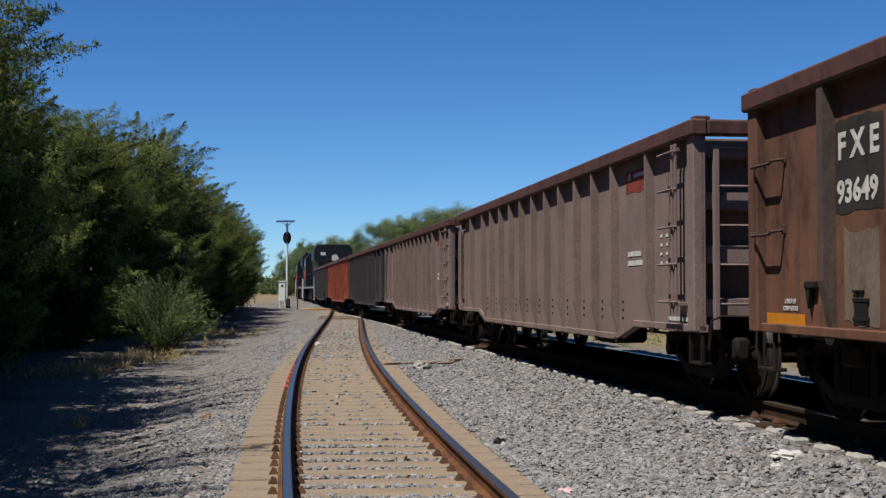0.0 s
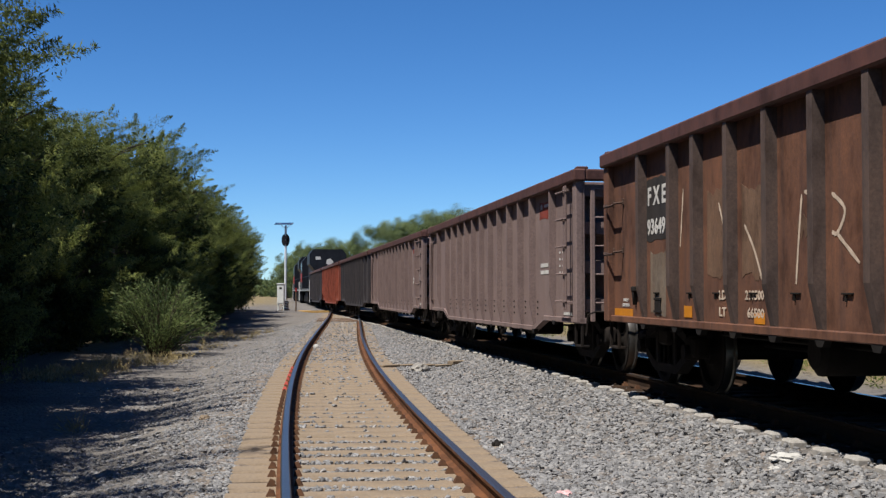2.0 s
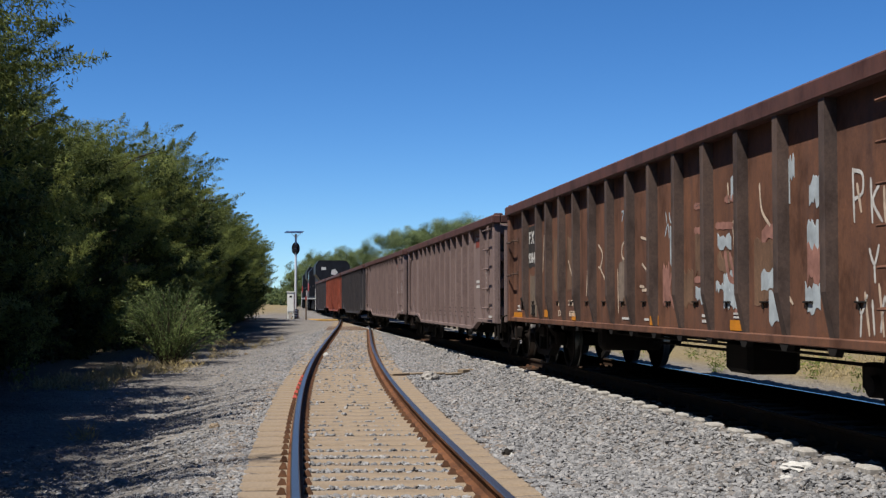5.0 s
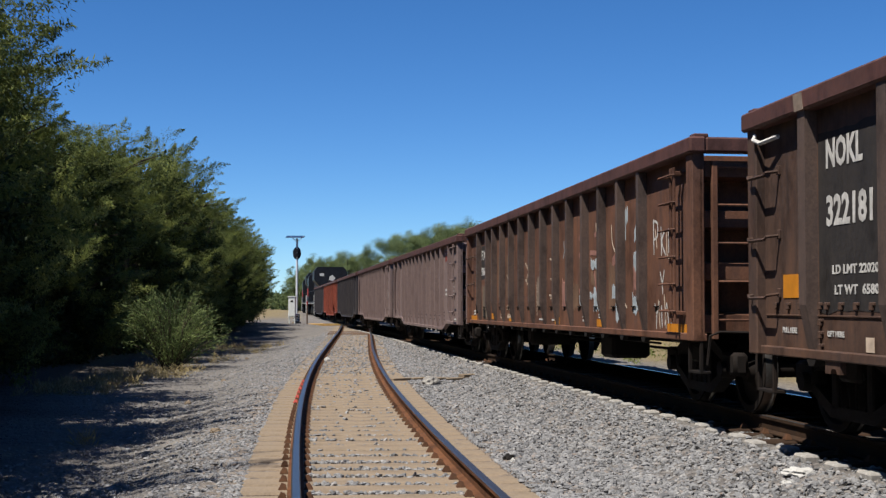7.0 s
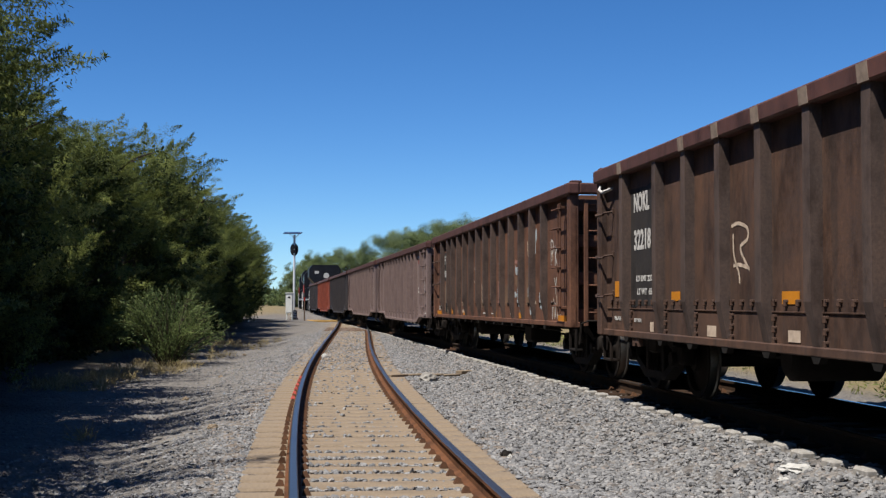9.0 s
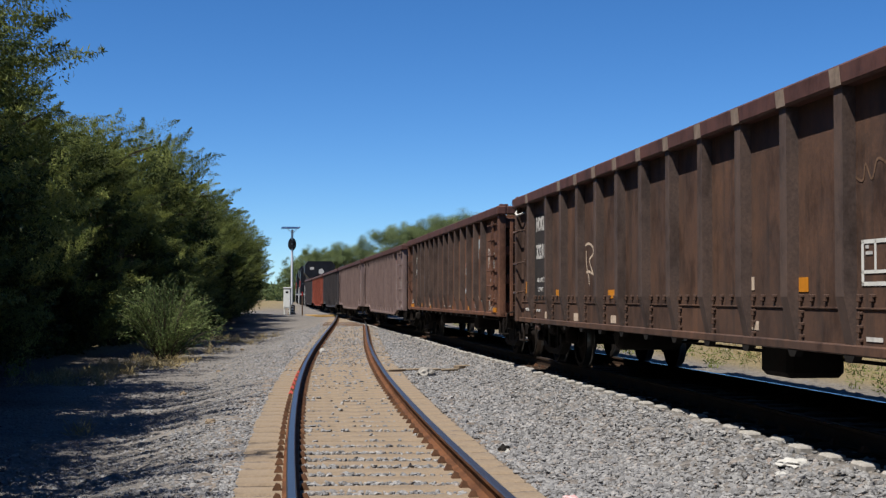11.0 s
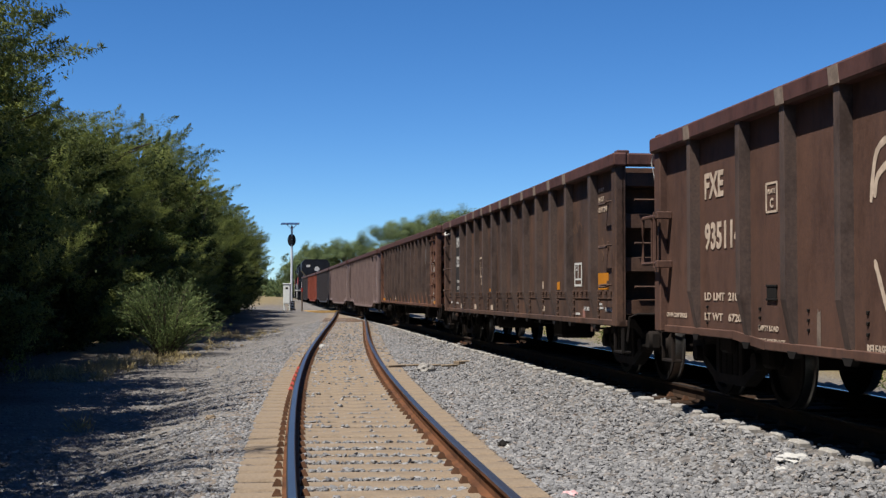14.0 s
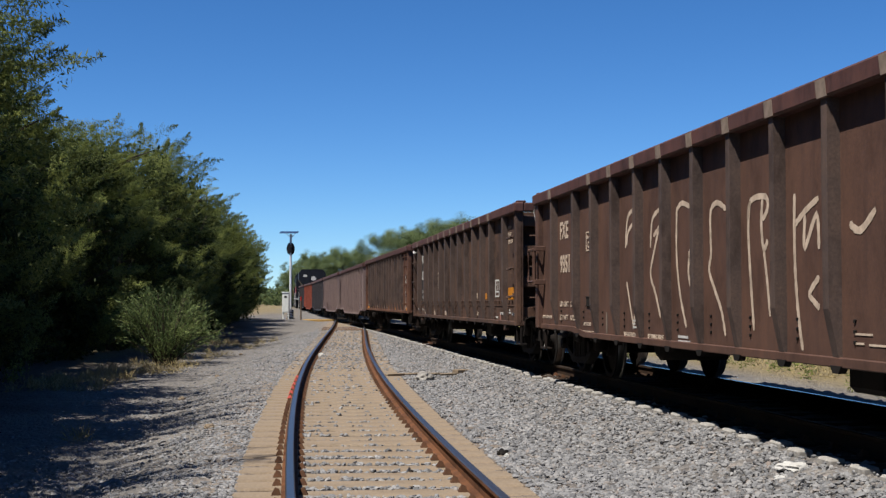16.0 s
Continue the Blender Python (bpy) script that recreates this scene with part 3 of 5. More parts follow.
def make_tree(name, label, height, spread, seed, mat, clumps=95, per=120, leaf=(0.24, 0.06), low=0.04, category="tree", plume=True):
    rng = random.Random(seed)
    root = new(name)
    trunk, centers, radii = Shape(), [], []
    forks = 4 + seed % 2
    for k in range(forks):
        ang = k * 6.283 / forks + rng.uniform(-0.4, 0.4)
        reach = spread * rng.uniform(0.35, 0.7)
        top = height * rng.uniform(0.55, 0.85)
        path = []
        for i in range(7):
            u = i / 6
            path.append((math.cos(ang) * reach * u ** 1.3 + rng.uniform(-0.08, 0.08), math.sin(ang) * reach * u ** 1.3 + rng.uniform(-0.08, 0.08), -0.25 + (top + 0.25) * u))
        trunk.tube(path, [0.17 * height / 8 * (1 - 0.85 * i / 6) for i in range(7)], 7)
        for j in range(5):
            i = rng.randint(2, 6)
            b0 = Vector(path[i])
            a2 = ang + rng.uniform(-1.4, 1.4)
            ln = spread * rng.uniform(0.3, 0.65)
            b2 = b0 + Vector((math.cos(a2) * ln, math.sin(a2) * ln, ln * rng.uniform(-0.1, 0.7)))
            bm_ = (b0 + b2) / 2 + Vector((rng.uniform(-.1, .1), rng.uniform(-.1, .1), rng.uniform(0, .2)))
            trunk.tube([b0, bm_, b2], [0.05, 0.035, 0.012], 5)
    # rounded boughs fill the crown, each hung with sprays on its upper and outer side
    hubs = []
    boughs = 30
    for k in range(boughs):
        z = low + (0.97 - low) * (0.06 + 0.90 * (k + rng.random()) / boughs)
        rad = math.sqrt(max(0.0, 1 - ((z - 0.5) / 0.52) ** 2)) if z > 0.5 else 0.42 + 0.58 * (z / 0.5)
        rr = rad * spread * rng.uniform(0.55, 0.88)
        ang = k * 2.4 + rng.uniform(-0.5, 0.5)
        hub = Vector((math.cos(ang) * rr, math.sin(ang) * rr, z * height - 0.02))
        size = spread * rng.uniform(0.29, 0.46)
        for q in range(clumps // boughs):
            d = Vector((rng.gauss(0, 1) + 0.5 * math.cos(ang), rng.gauss(0, 1) + 0.5 * math.sin(ang), rng.gauss(0.25, 0.8))).normalized()
            centers.append(tuple(hub + Vector((d.x, d.y, d.z * 0.8)) * size * rng.uniform(0.7, 1.08)))
            radii.append(rng.uniform(0.30, 0.62) * spread / 2.8)
            hubs.append(tuple(hub - Vector((0, 0, 0.25 * size))))
    t = part("trunk", trunk, M_BARK, root)
    crown = new("crown", leaf_cloud("crown", np.array(centers), np.array(radii), per, leaf[0], leaf[1], mat, seed, plume=plume, hubs=np.array(hubs)))
    crown.parent = root
    if plume:
        # broad sprays close the heart of the crown, crown shade painted into their colour
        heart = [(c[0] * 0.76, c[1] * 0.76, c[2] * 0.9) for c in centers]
        inner = new("inner_foliage", leaf_cloud("inner_foliage", np.array(heart), np.array(radii) * 0.9, 70, 0.20, 0.085, M_LEAF_SHADED, seed + 100))
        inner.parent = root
    return tagged(root, label, category)


def stand(ob, x, y, turn=0.0, scale=1.0, tall=1.0):
    ob.scale = (scale, scale, scale * tall)
    ob.location = (x, y, float(ground_z(x, y)) - 0.04)
    ob.rotation_euler = (0, 0, turn)


def again(ob, x, y, turn, scale, tall=1.0):
    o = copy_thing(ob, Matrix.Identity(4))
    stand(o, x, y, turn, scale, tall)
    return o


TREE_LABEL = "dense feathery green thorn tree beside the siding"
tree_a = make_tree("tree", TREE_LABEL, 8.0, 3.0, 3, M_LEAF, 330, 450, (0.085, 0.023))
tree_b = make_tree("tree", TREE_LABEL, 8.0, 2.8, 8, M_LEAF, 330, 450, (0.085, 0.023))
tree_c = make_tree("tree", TREE_LABEL, 8.0, 3.1, 14, M_LEAF, 330, 450, (0.085, 0.023))
back_a = make_tree("tree", TREE_LABEL, 8.0, 3.1, 5, M_LEAF, 260, 100, (0.20, 0.055))
back_b = make_tree("tree", TREE_LABEL, 8.0, 3.0, 18, M_LEAF, 260, 100, (0.20, 0.055))
for o in (tree_a, tree_b, tree_c, back_a, back_b):
    tagged(o, group="trees beside the siding")
stand(back_a, -14.0, 8.0, 0.3, 1.1)
stand(back_b, -14.5, 15.5, 1.3, 1.1)
stand(tree_a, -12.1, 30, 0.3, 1.06)
stand(tree_b, -12.2, 40, 1.3, 0.95, 1.0)
stand(tree_c, -12.2, 47, 2.3, 0.98, 1.04)
for src, x, y, turn, sc, tall in ((tree_a, -12.4, 54, 4.0, 0.98, 1.04), (tree_b, -12.6, 62, 0.2, 0.9, 1.0), (tree_c, -12.9, 71, 5.1, 0.77, 1.0), (tree_a, -13.0, 80, 2.2, 0.62, 1.05),
                                  (back_b, -16.5, 36, 2.8, 1.0, 0.95), (back_a, -17.0, 46, 0.9, 1.0, 0.95), (back_a, -17.0, 57, 1.9, 0.95, 0.95), (back_b, -17.5, 70, 3.6, 0.85, 0.9),
                                  (tree_c, -10.7, 22.5, 4.4, 1.0, 1.0), (tree_a, -9.0, 16.0, 5.5, 1.05, 1.0), (tree_c, -7.9, 9.5, 3.0, 1.08, 1.0), (tree_b, -9.3, 12.8, 4.6, 1.08, 1.0), (tree_a, -10.7, 18.4, 0.8, 1.25, 1.0), (tree_c, -11.9, 23.6, 1.0, 1.25, 1.0), (back_a, -7.6, 3.5, 1.0, 1.1, 1.0), (back_a, -7.0, -2.0, 2.0, 1.1, 1.0),
                                  # the three 1.5-scale trees are unseen, added to shade the near crowns
                                  (back_b, -15.5, 27, 5.9, 1.05, 1.0), (back_a, -14.2, 14.0, 2.2, 1.5, 1.0), (back_b, -14.2, 19.0, 4.1, 1.5, 1.0), (back_a, -15.0, 23.5, 0.2, 1.5, 1.0), (back_a, -17.5, 92, 0.7, 0.6, 0.9),
                                  (back_a, -14.8, 33.0, 1.1, 1.02, 0.98), (back_a, -15.2, 41.5, 2.6, 1.0, 0.98), (back_b, -15.4, 50.5, 3.9, 1.0, 0.98), (back_a, -15.6, 60.0, 5.0, 0.9, 0.95), (back_a, -15.8, 66.5, 0.4, 0.85, 0.92),
                                  (tree_b, -14.3, 35.0, 4.7, 0.95, 0.9), (tree_c, -13.0, 26.0, 0.6, 0.98, 1.0), (tree_b, -13.6, 19.0, 1.7, 1.05, 1.0), (back_b, -12.4, 12.5, 2.9, 1.05, 1.0), (back_a, -11.8, 5.5, 3.8, 1.1, 1.0),
                                  (back_a, -18.6, 31.0, 4.9, 1.1, 1.0), (back_b, -18.8, 40.0, 0.1, 1.1, 1.0), (back_a, -18.9, 52.0, 1.3, 1.05, 1.0), (tree_b, -12.6, 75.5, 2.4, 0.66, 1.0), (tree_c, -12.5, 58.0, 3.3, 0.9, 0.95), (tree_a, -12.7, 66.5, 4.1, 0.8, 0.98)):
    again(src, x, y, turn, sc, tall)

def feather_bush(label, stems, height, spread, seed):
    """Arching whips from one root, feathered with small leaves."""
    rng = random.Random(seed)
    root = tagged(new("bush"), label, "bush")
    wood, base, way = Shape(), [], []
    for k in range(stems):
        ang = rng.uniform(0, 6.283)
        reach = spread * rng.uniform(0.25, 1.0) * (1 + 0.22 * math.cos(ang - 5.6))
        top = height * rng.uniform(0.45, 1.0) * (1.05 - 0.45 * reach / spread)
        pts = [Vector((math.cos(ang) * (0.15 + reach * u), math.sin(ang) * (0.15 + reach * u), top * (1.75 * u - 0.75 * u * u) - 0.05)) for u in (0, 0.25, 0.5, 0.75, 1.0)]
        wood.tube(pts, [0.018, 0.014, 0.010, 0.007, 0.004], 4)
        for q in range(95):
            u = 0.12 + 0.88 * rng.random() ** 0.8
            i = min(int(u * 4), 3)
            p = pts[i].lerp(pts[i + 1], u * 4 - i) + Vector((rng.gauss(0, 0.07), rng.gauss(0, 0.07), rng.gauss(0, 0.07)))
            base.append(p)
            way.append(((pts[i + 1] - pts[i]).normalized() + Vector((rng.gauss(0, 0.5), rng.gauss(0, 0.5), rng.gauss(0, 0.4)))).normalized())
    tagged(part("stems", wood, M_BARK, root), kind="stuff")
    leaves = Shape()
    for p, w in zip(base, way):
        side = w.cross(Vector((rng.gauss(0, 1), rng.gauss(0, 1), rng.gauss(0, 1)))).normalized() * 0.011
        ln = rng.uniform(0.07, 0.17)
        leaves.add([p, p + w * ln * 0.5 + side, p + w * ln, p + w * ln * 0.5 - side], [[0, 1, 2, 3]])
    tagged(part("leaves", leaves, M_LEAF_BUSH, root), kind="stuff")
    return root


bush = feather_bush("grey-green feathery bush in the sun before the trees", 150, 2.75, 1.5, 21)
stand(bush, -8.25, 37.8, 0.4, 0.98)

FAR_LABEL = "bushy green tree behind the train"
far_a = make_tree("tree", FAR_LABEL, 8.0, 3.4, 31, M_LEAF_FAR, 300, 420, (0.105, 0.032), plume=False)
far_b = make_tree("tree", FAR_LABEL, 8.0, 3.2, 36, M_LEAF_FAR, 300, 420, (0.105, 0.032), plume=False)
for o in (far_a, far_b):
    tagged(o, group="trees behind the train")
stand(far_a, -5.0, 118, 0.3, 0.95)
stand(far_b, -1.6, 122, 1.3, 1.03)
for src, x, y, turn, sc, tall in ((far_a, 1.8, 122, 2.0, 1.1, 1.0), (far_b, 5.6, 118, 4.2, 1.1, 1.0), (far_b, 6.6, 96, 0.6, 0.95, 1.12), (far_a, -13.2, 172, 3.1, 1.02, 1.0),
                                  (far_b, -17.2, 176, 2.1, 0.96, 1.0), (far_a, -21.0, 190, 5.2, 0.95, 0.9), (far_b, -24.5, 205, 1.1, 0.8, 0.9), (far_a, 11.5, 110, 1.7, 1.0, 1.0), (far_b, -3.4, 124, 5.0, 1.05, 0.98), (far_a, 0.2, 120, 3.4, 1.08, 1.0), (far_b, 3.8, 124, 2.7, 1.15, 1.0), (far_a, 7.6, 121, 0.9, 1.1, 1.0), (far_a, -15.2, 180, 0.5, 0.98, 1.0), (far_b, -19.0, 184, 4.0, 0.95, 0.95), (far_b, -10.6, 172, 1.2, 0.95, 1.0)):
    again(src, x, y, turn, sc, tall)

scrub = feather_bush("dry straggly bush on the far side of the track", 34, 1.3, 0.9, 41)
stand(scrub, 10.6, 25, 0.4, 0.8)
for x, y, turn, sc in ((12.5, 30, 1.0, 1.0), (11.0, 36, 2.0, 0.9), (9.8, 44, 3.0, 1.0), (9.4, 20.5, 4.0, 0.7)):
    again(scrub, x, y, turn, sc)


def undergrowth():
    rng = np.random.default_rng(77)
    n = 1500
    y = rng.uniform(-6, 82, n)
    x = -11.2 - rng.exponential(2.4, n) - 0.015 * np.clip(y, 0, 90)
    z = ground_z(x, y) + 0.1 + 3.2 * rng.random(n) ** 1.3
    # the dark leaf colour stands in for shade under the trees
    me = leaf_cloud("undergrowth", np.stack([x, y, z], 1), np.full(n, 0.75), 90, 0.20, 0.065, M_LEAF_SHADED, 78)
    tagged(new("undergrowth", me), "tangled undergrowth beneath the thorn trees, leaf colour darkened for shade", "undergrowth", kind="stuff")


undergrowth()


def far_wood(name, label, x0, x1, y0, y1, count, height, mat, seed):
    rng = np.random.default_rng(seed)
    cx, cy = rng.uniform(x0, x1, count), rng.uniform(y0, y1, count)
    cz = ground_z(cx, cy) + height * (0.1 + 0.9 * rng.random(count))
    me = leaf_cloud(name, np.stack([cx, cy, cz], 1), np.full(count, height * 0.3), 60, 0.8, 0.35, mat, seed)
    tagged(new(name, me), label, "wood", kind="stuff")


def weeds():
    rng = np.random.default_rng(61)
    n = 260
    y = rng.uniform(8, 110, n)
    x = main_x(y) + rng.uniform(2.9, 5.5, n)
    z = ground_z(x, y) + 0.05 + 0.25 * rng.random(n) ** 2
    me = leaf_cloud("weeds", np.stack([x, y, z], 1), np.full(n, 0.16), 40, 0.10, 0.025, M_LEAF, 62)
    tagged(new("weeds", me), "low green weeds in the dry grass beyond the train", "weeds", kind="stuff")


weeds()
far_wood("far_scrub", "low green scrub far along the line", -75, -31, 230, 330, 320, 3.2, M_LEAF_FAR, 51)
far_wood("far_scrub", "low green scrub far behind the train", 8, 140, 170, 260, 420, 4.0, M_LEAF_FAR, 52)


def make_hills():
    sh = Shape()
    n = 90
    pts = []
    for i in range(n):
        x = -900 + 1800 * i / (n - 1)
        h = 14 + 5 * math.sin(x * 0.011 + 1) + 3 * math.sin(x * 0.031) + 1.2 * math.sin(x * 0.11)
        for y, z in ((1300, -3), (1400, h * 0.6), (1500, h), (1650, h * 0.5), (1800, -3)):
            pts.append((x, y, z))
    sh.v = pts
    for i in range(n - 1):
        for k in range(4):
            sh.f.append([i * 5 + k, (i + 1) * 5 + k, (i + 1) * 5 + k + 1, i * 5 + k + 1])
            sh.mi.append(0)
    ob = new("hills", mesh_of("hills", sh, plain("hazy_scrub_hillside", (0.086, 0.112, 0.112), 0.95, 0, 0.2, 0.02), True))
    tagged(ob, "low hazy green hills on the horizon", "hills", kind="structure")


make_hills()


# ---- gondola cars ----
CAR_LENGTH, HALF = 16.36, 8.18
TRUCK_AT, AXLE_AT, WHEEL_R = 6.95, 0.89, 0.457
PANEL, SKIN, RIB_OUT = 1.43, 1.45, 1.556
RIBS = [HALF - 1.36] + [HALF - 2.80 - 1.076 * k for k in range(11)] + [-HALF + 1.36]
RIBS_A = [HALF - 1.66, HALF - 2.84] + [HALF - 3.64 - 0.968 * k for k in range(12)]
RIBS_B = [HALF - 1.70] + [HALF - 3.20 - 0.996 * k for k in range(11)] + [-HALF + 1.70]
wheelsets = []


def wheelset_mesh():
    half = [(-1.06, 0.0), (-1.06, 0.075), (-0.88, 0.075), (-0.88, 0.13), (-0.815, 0.15), (-0.785, 0.20), (-0.775, 0.37), (-0.835, 0.385), (-0.835, 0.45), (-0.82, 0.456), (-0.735, 0.46), (-0.722, 0.484), (-0.70, 0.486), (-0.69, 0.46), (-0.69, 0.385), (-0.735, 0.365), (-0.715, 0.2), (-0.68, 0.14), (-0.66, 0.09)]
    prof = half + [(-x, r) for x, r in half[::-1]]
    mis = [0] * (len(prof) - 1)
    n = len(half)
    for j in (9, 10, 11):
        mis[j] = 1
        mis[len(prof) - 2 - j] = 1
    sh = Shape().lathe(prof, (0, 0, 0), 40, 0, mis)
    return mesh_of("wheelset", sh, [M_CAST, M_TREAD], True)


WHEELSET = wheelset_mesh()


def truck_mesh():
    sh = Shape()
    for s in (-1, 1):
        for a, b in (((-1.18, -0.74), (0.40, 0.64)), ((0.74, 1.18), (0.40, 0.64))):
            sh.box(s * 0.94, s * 1.10, a[0], a[1], b[0], b[1], 0.04)
        sh.prism([(-0.8, 0.64), (-0.45, 0.78), (0.45, 0.78), (0.8, 0.64), (0.8, 0.54), (0.42, 0.66), (-0.42, 0.66), (-0.8, 0.54)], 0, s * 0.95, s * 1.09)
        sh.prism([(-0.8, 0.46), (-0.8, 0.36), (-0.42, 0.18), (0.42, 0.18), (0.8, 0.36), (0.8, 0.46), (0.38, 0.28), (-0.38, 0.28)], 0, s * 0.95, s * 1.09)
        for y in (-0.34, 0.34):
            sh.box(s * 0.95, s * 1.09, y - 0.06, y + 0.06, 0.24, 0.72, 0.015)
        for y in (-0.17, 0.0, 0.17):
            for k in range(6):
                sh.lathe([(-0.06, 0.0), (-0.06, 0.068), (0.06, 0.068), (0.06, 0.0)], (s * 1.02, y, 0.31 + k * 0.045), 8)
        for y in (-AXLE_AT, AXLE_AT):
            sh.lathe([(-0.10, 0.0), (-0.10, 0.085), (0.06, 0.10), (0.09, 0.06), (0.09, 0.0)], (s * 1.06, y, WHEEL_R), 14)
    sh.box(-1.12, 1.12, -0.2, 0.2, 0.50, 0.70, 0.03)
    sh.lathe([(-0.2, 0), (-0.2, 0.2), (0.2, 0.2), (0.2, 0)], (0, 0, 0.6), 12)
    for y in (-0.42, 0.42):
        sh.box(-0.95, 0.95, y - 0.04, y + 0.04, 0.36, 0.46, 0.01)
        for s in (-1, 1):
            sh.box(s * 0.70, s * 0.82, y - 0.07 if y < 0 else y - 0.03, y + 0.03 if y < 0 else y + 0.07, 0.34, 0.56, 0.02)
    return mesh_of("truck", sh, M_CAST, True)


TRUCK = truck_mesh()


def add_truck(car, y):
    tr = new("truck", TRUCK)
    tr.parent = car
    tr.location = (0, y, 0)
    tagged(tr, "grimy cast steel truck")
    for a in (-AXLE_AT, AXLE_AT):
        w = new("wheelset", WHEELSET)
        w.parent = tr
        w.location = (0, a, WHEEL_R)
        wheelsets.append((w, a))


def grab_iron(car, y0, y1, z, side=-1, drop=0.035):
    o = SKIN + 0.13
    a, b = min(y0, y1), max(y0, y1)
    sh = Shape().tube([(side * (SKIN - 0.01), a, z + drop), (side * (SKIN + 0.02), a, z + drop), (side * o, a, z + 0.02), (side * o, a + 0.03, z), (side * o, b - 0.03, z), (side * o, b, z + 0.02), (side * (SKIN + 0.02), b, z + drop), (side * (SKIN - 0.01), b, z + drop)], 0.016, 6)
    for y in (a, b):
        sh.box(side * (SKIN - 0.005), side * (SKIN + 0.02), y - 0.03, y + 0.03, z + drop - 0.03, z + drop + 0.05, 0.005)
    part("grab_iron", sh, M_UMBER, car)


def ladder(car, paint, y0, y1, z0, z1, rungs, side=-1):
    o = SKIN + 0.12
    sh = Shape()
    for y in (y0, y0 + 0.11):
        sh.box(side * (o - 0.012), side * (o + 0.012), y - 0.025, y + 0.025, z0, z1, 0.004)
        for z in (z0 + 0.1, z1 - 0.06):
            sh.box(side * (SKIN - 0.01), side * o, y - 0.025, y + 0.025, z - 0.02, z + 0.02, 0.004)
    lad = part("ladder", sh, paint, car)
    for k in range(rungs):
        z = z0 + 0.12 + (z1 - z0 - 0.2) * k / (rungs - 1)
        r = Shape().tube([(side * o, y0 - 0.03, z), (side * (o + 0.03), y0 - 0.02, z), (side * (o + 0.03), y1 + 0.10, z), (side * (SKIN + 0.01), y1 + 0.11, z + 0.02), (side * (SKIN - 0.01), y1 + 0.11, z + 0.02)], 0.013, 6)
        r.prism([(y1 + 0.08, z + 0.03), (y1 + 0.14, z + 0.03), (y1 + 0.11, z - 0.10)], 0, side * (SKIN - 0.005), side * (SKIN + 0.02))
        part("rung", r, paint, lad)


def patch(car, name, mat, y0, y1, z0, z1, out=SKIN + 0.003, side=-1, label="", ragged=0.0, seed=0):
    """A painted or stuck-on field on the side sheet."""
    rng = random.Random(seed)
    n = 7 if ragged else 1
    lo = [(y0 + (y1 - y0) * k / n, z0 + (rng.uniform(-ragged, ragged) if ragged else 0)) for k in range(n + 1)]
    hi = [(y0 + (y1 - y0) * k / n, z1 + (rng.uniform(-ragged, ragged) if ragged else 0)) for k in range(n + 1)]
    outline = lo + hi[::-1]
    sh = Shape().prism(outline, 0, side * (out - 0.0025), side * out)
    return part(name, sh, mat, car, label)


def stroke(car, mat, points, width, name="paint_stroke", out=SKIN + 0.004, side=-1):
    """A sprayed line on the side sheet through (distance, height) points, rounded between them."""
    pts = [Vector((p[0], p[1])) for p in points]
    fine = []
    for i in range(len(pts) - 1):
        p0, p1, p2, p3 = pts[max(i - 1, 0)], pts[i], pts[i + 1], pts[min(i + 2, len(pts) - 1)]
        for k in range(5):
            u = k / 5
            fine.append(0.5 * ((2 * p1) + (p2 - p0) * u + (2 * p0 - 5 * p1 + 4 * p2 - p3) * u * u + (3 * p1 - p0 - 3 * p2 + p3) * u ** 3))
    fine.append(pts[-1])
    sh = Shape()
    n = len(fine)
    v = []
    for i, p in enumerate(fine):
        d = (fine[min(i + 1, n - 1)] - fine[max(i - 1, 0)]).normalized()
        w = width * (0.5 if i not in (0, n - 1) else 0.3) * (0.85 + 0.3 * math.sin(i * 1.7) ** 2)
        q = Vector((-d.y, d.x)) * w
        v += [(side * out, p.x + q.x, p.y + q.y), (side * out, p.x - q.x, p.y - q.y)]
    sh.add(v, [[2 * i, 2 * i + 1, 2 * i + 3, 2 * i + 2] for i in range(n - 1)])
    return part(name, sh, mat, car)


LUG_MESH = mesh_of("rivet_lug", Shape().box(-0.03, 0.01, -0.02, 0.02, -0.03, 0.03, 0.006).box(-0.02, 0.01, -0.045, 0.0, 0.005, 0.03, 0.004), M_UMBER)


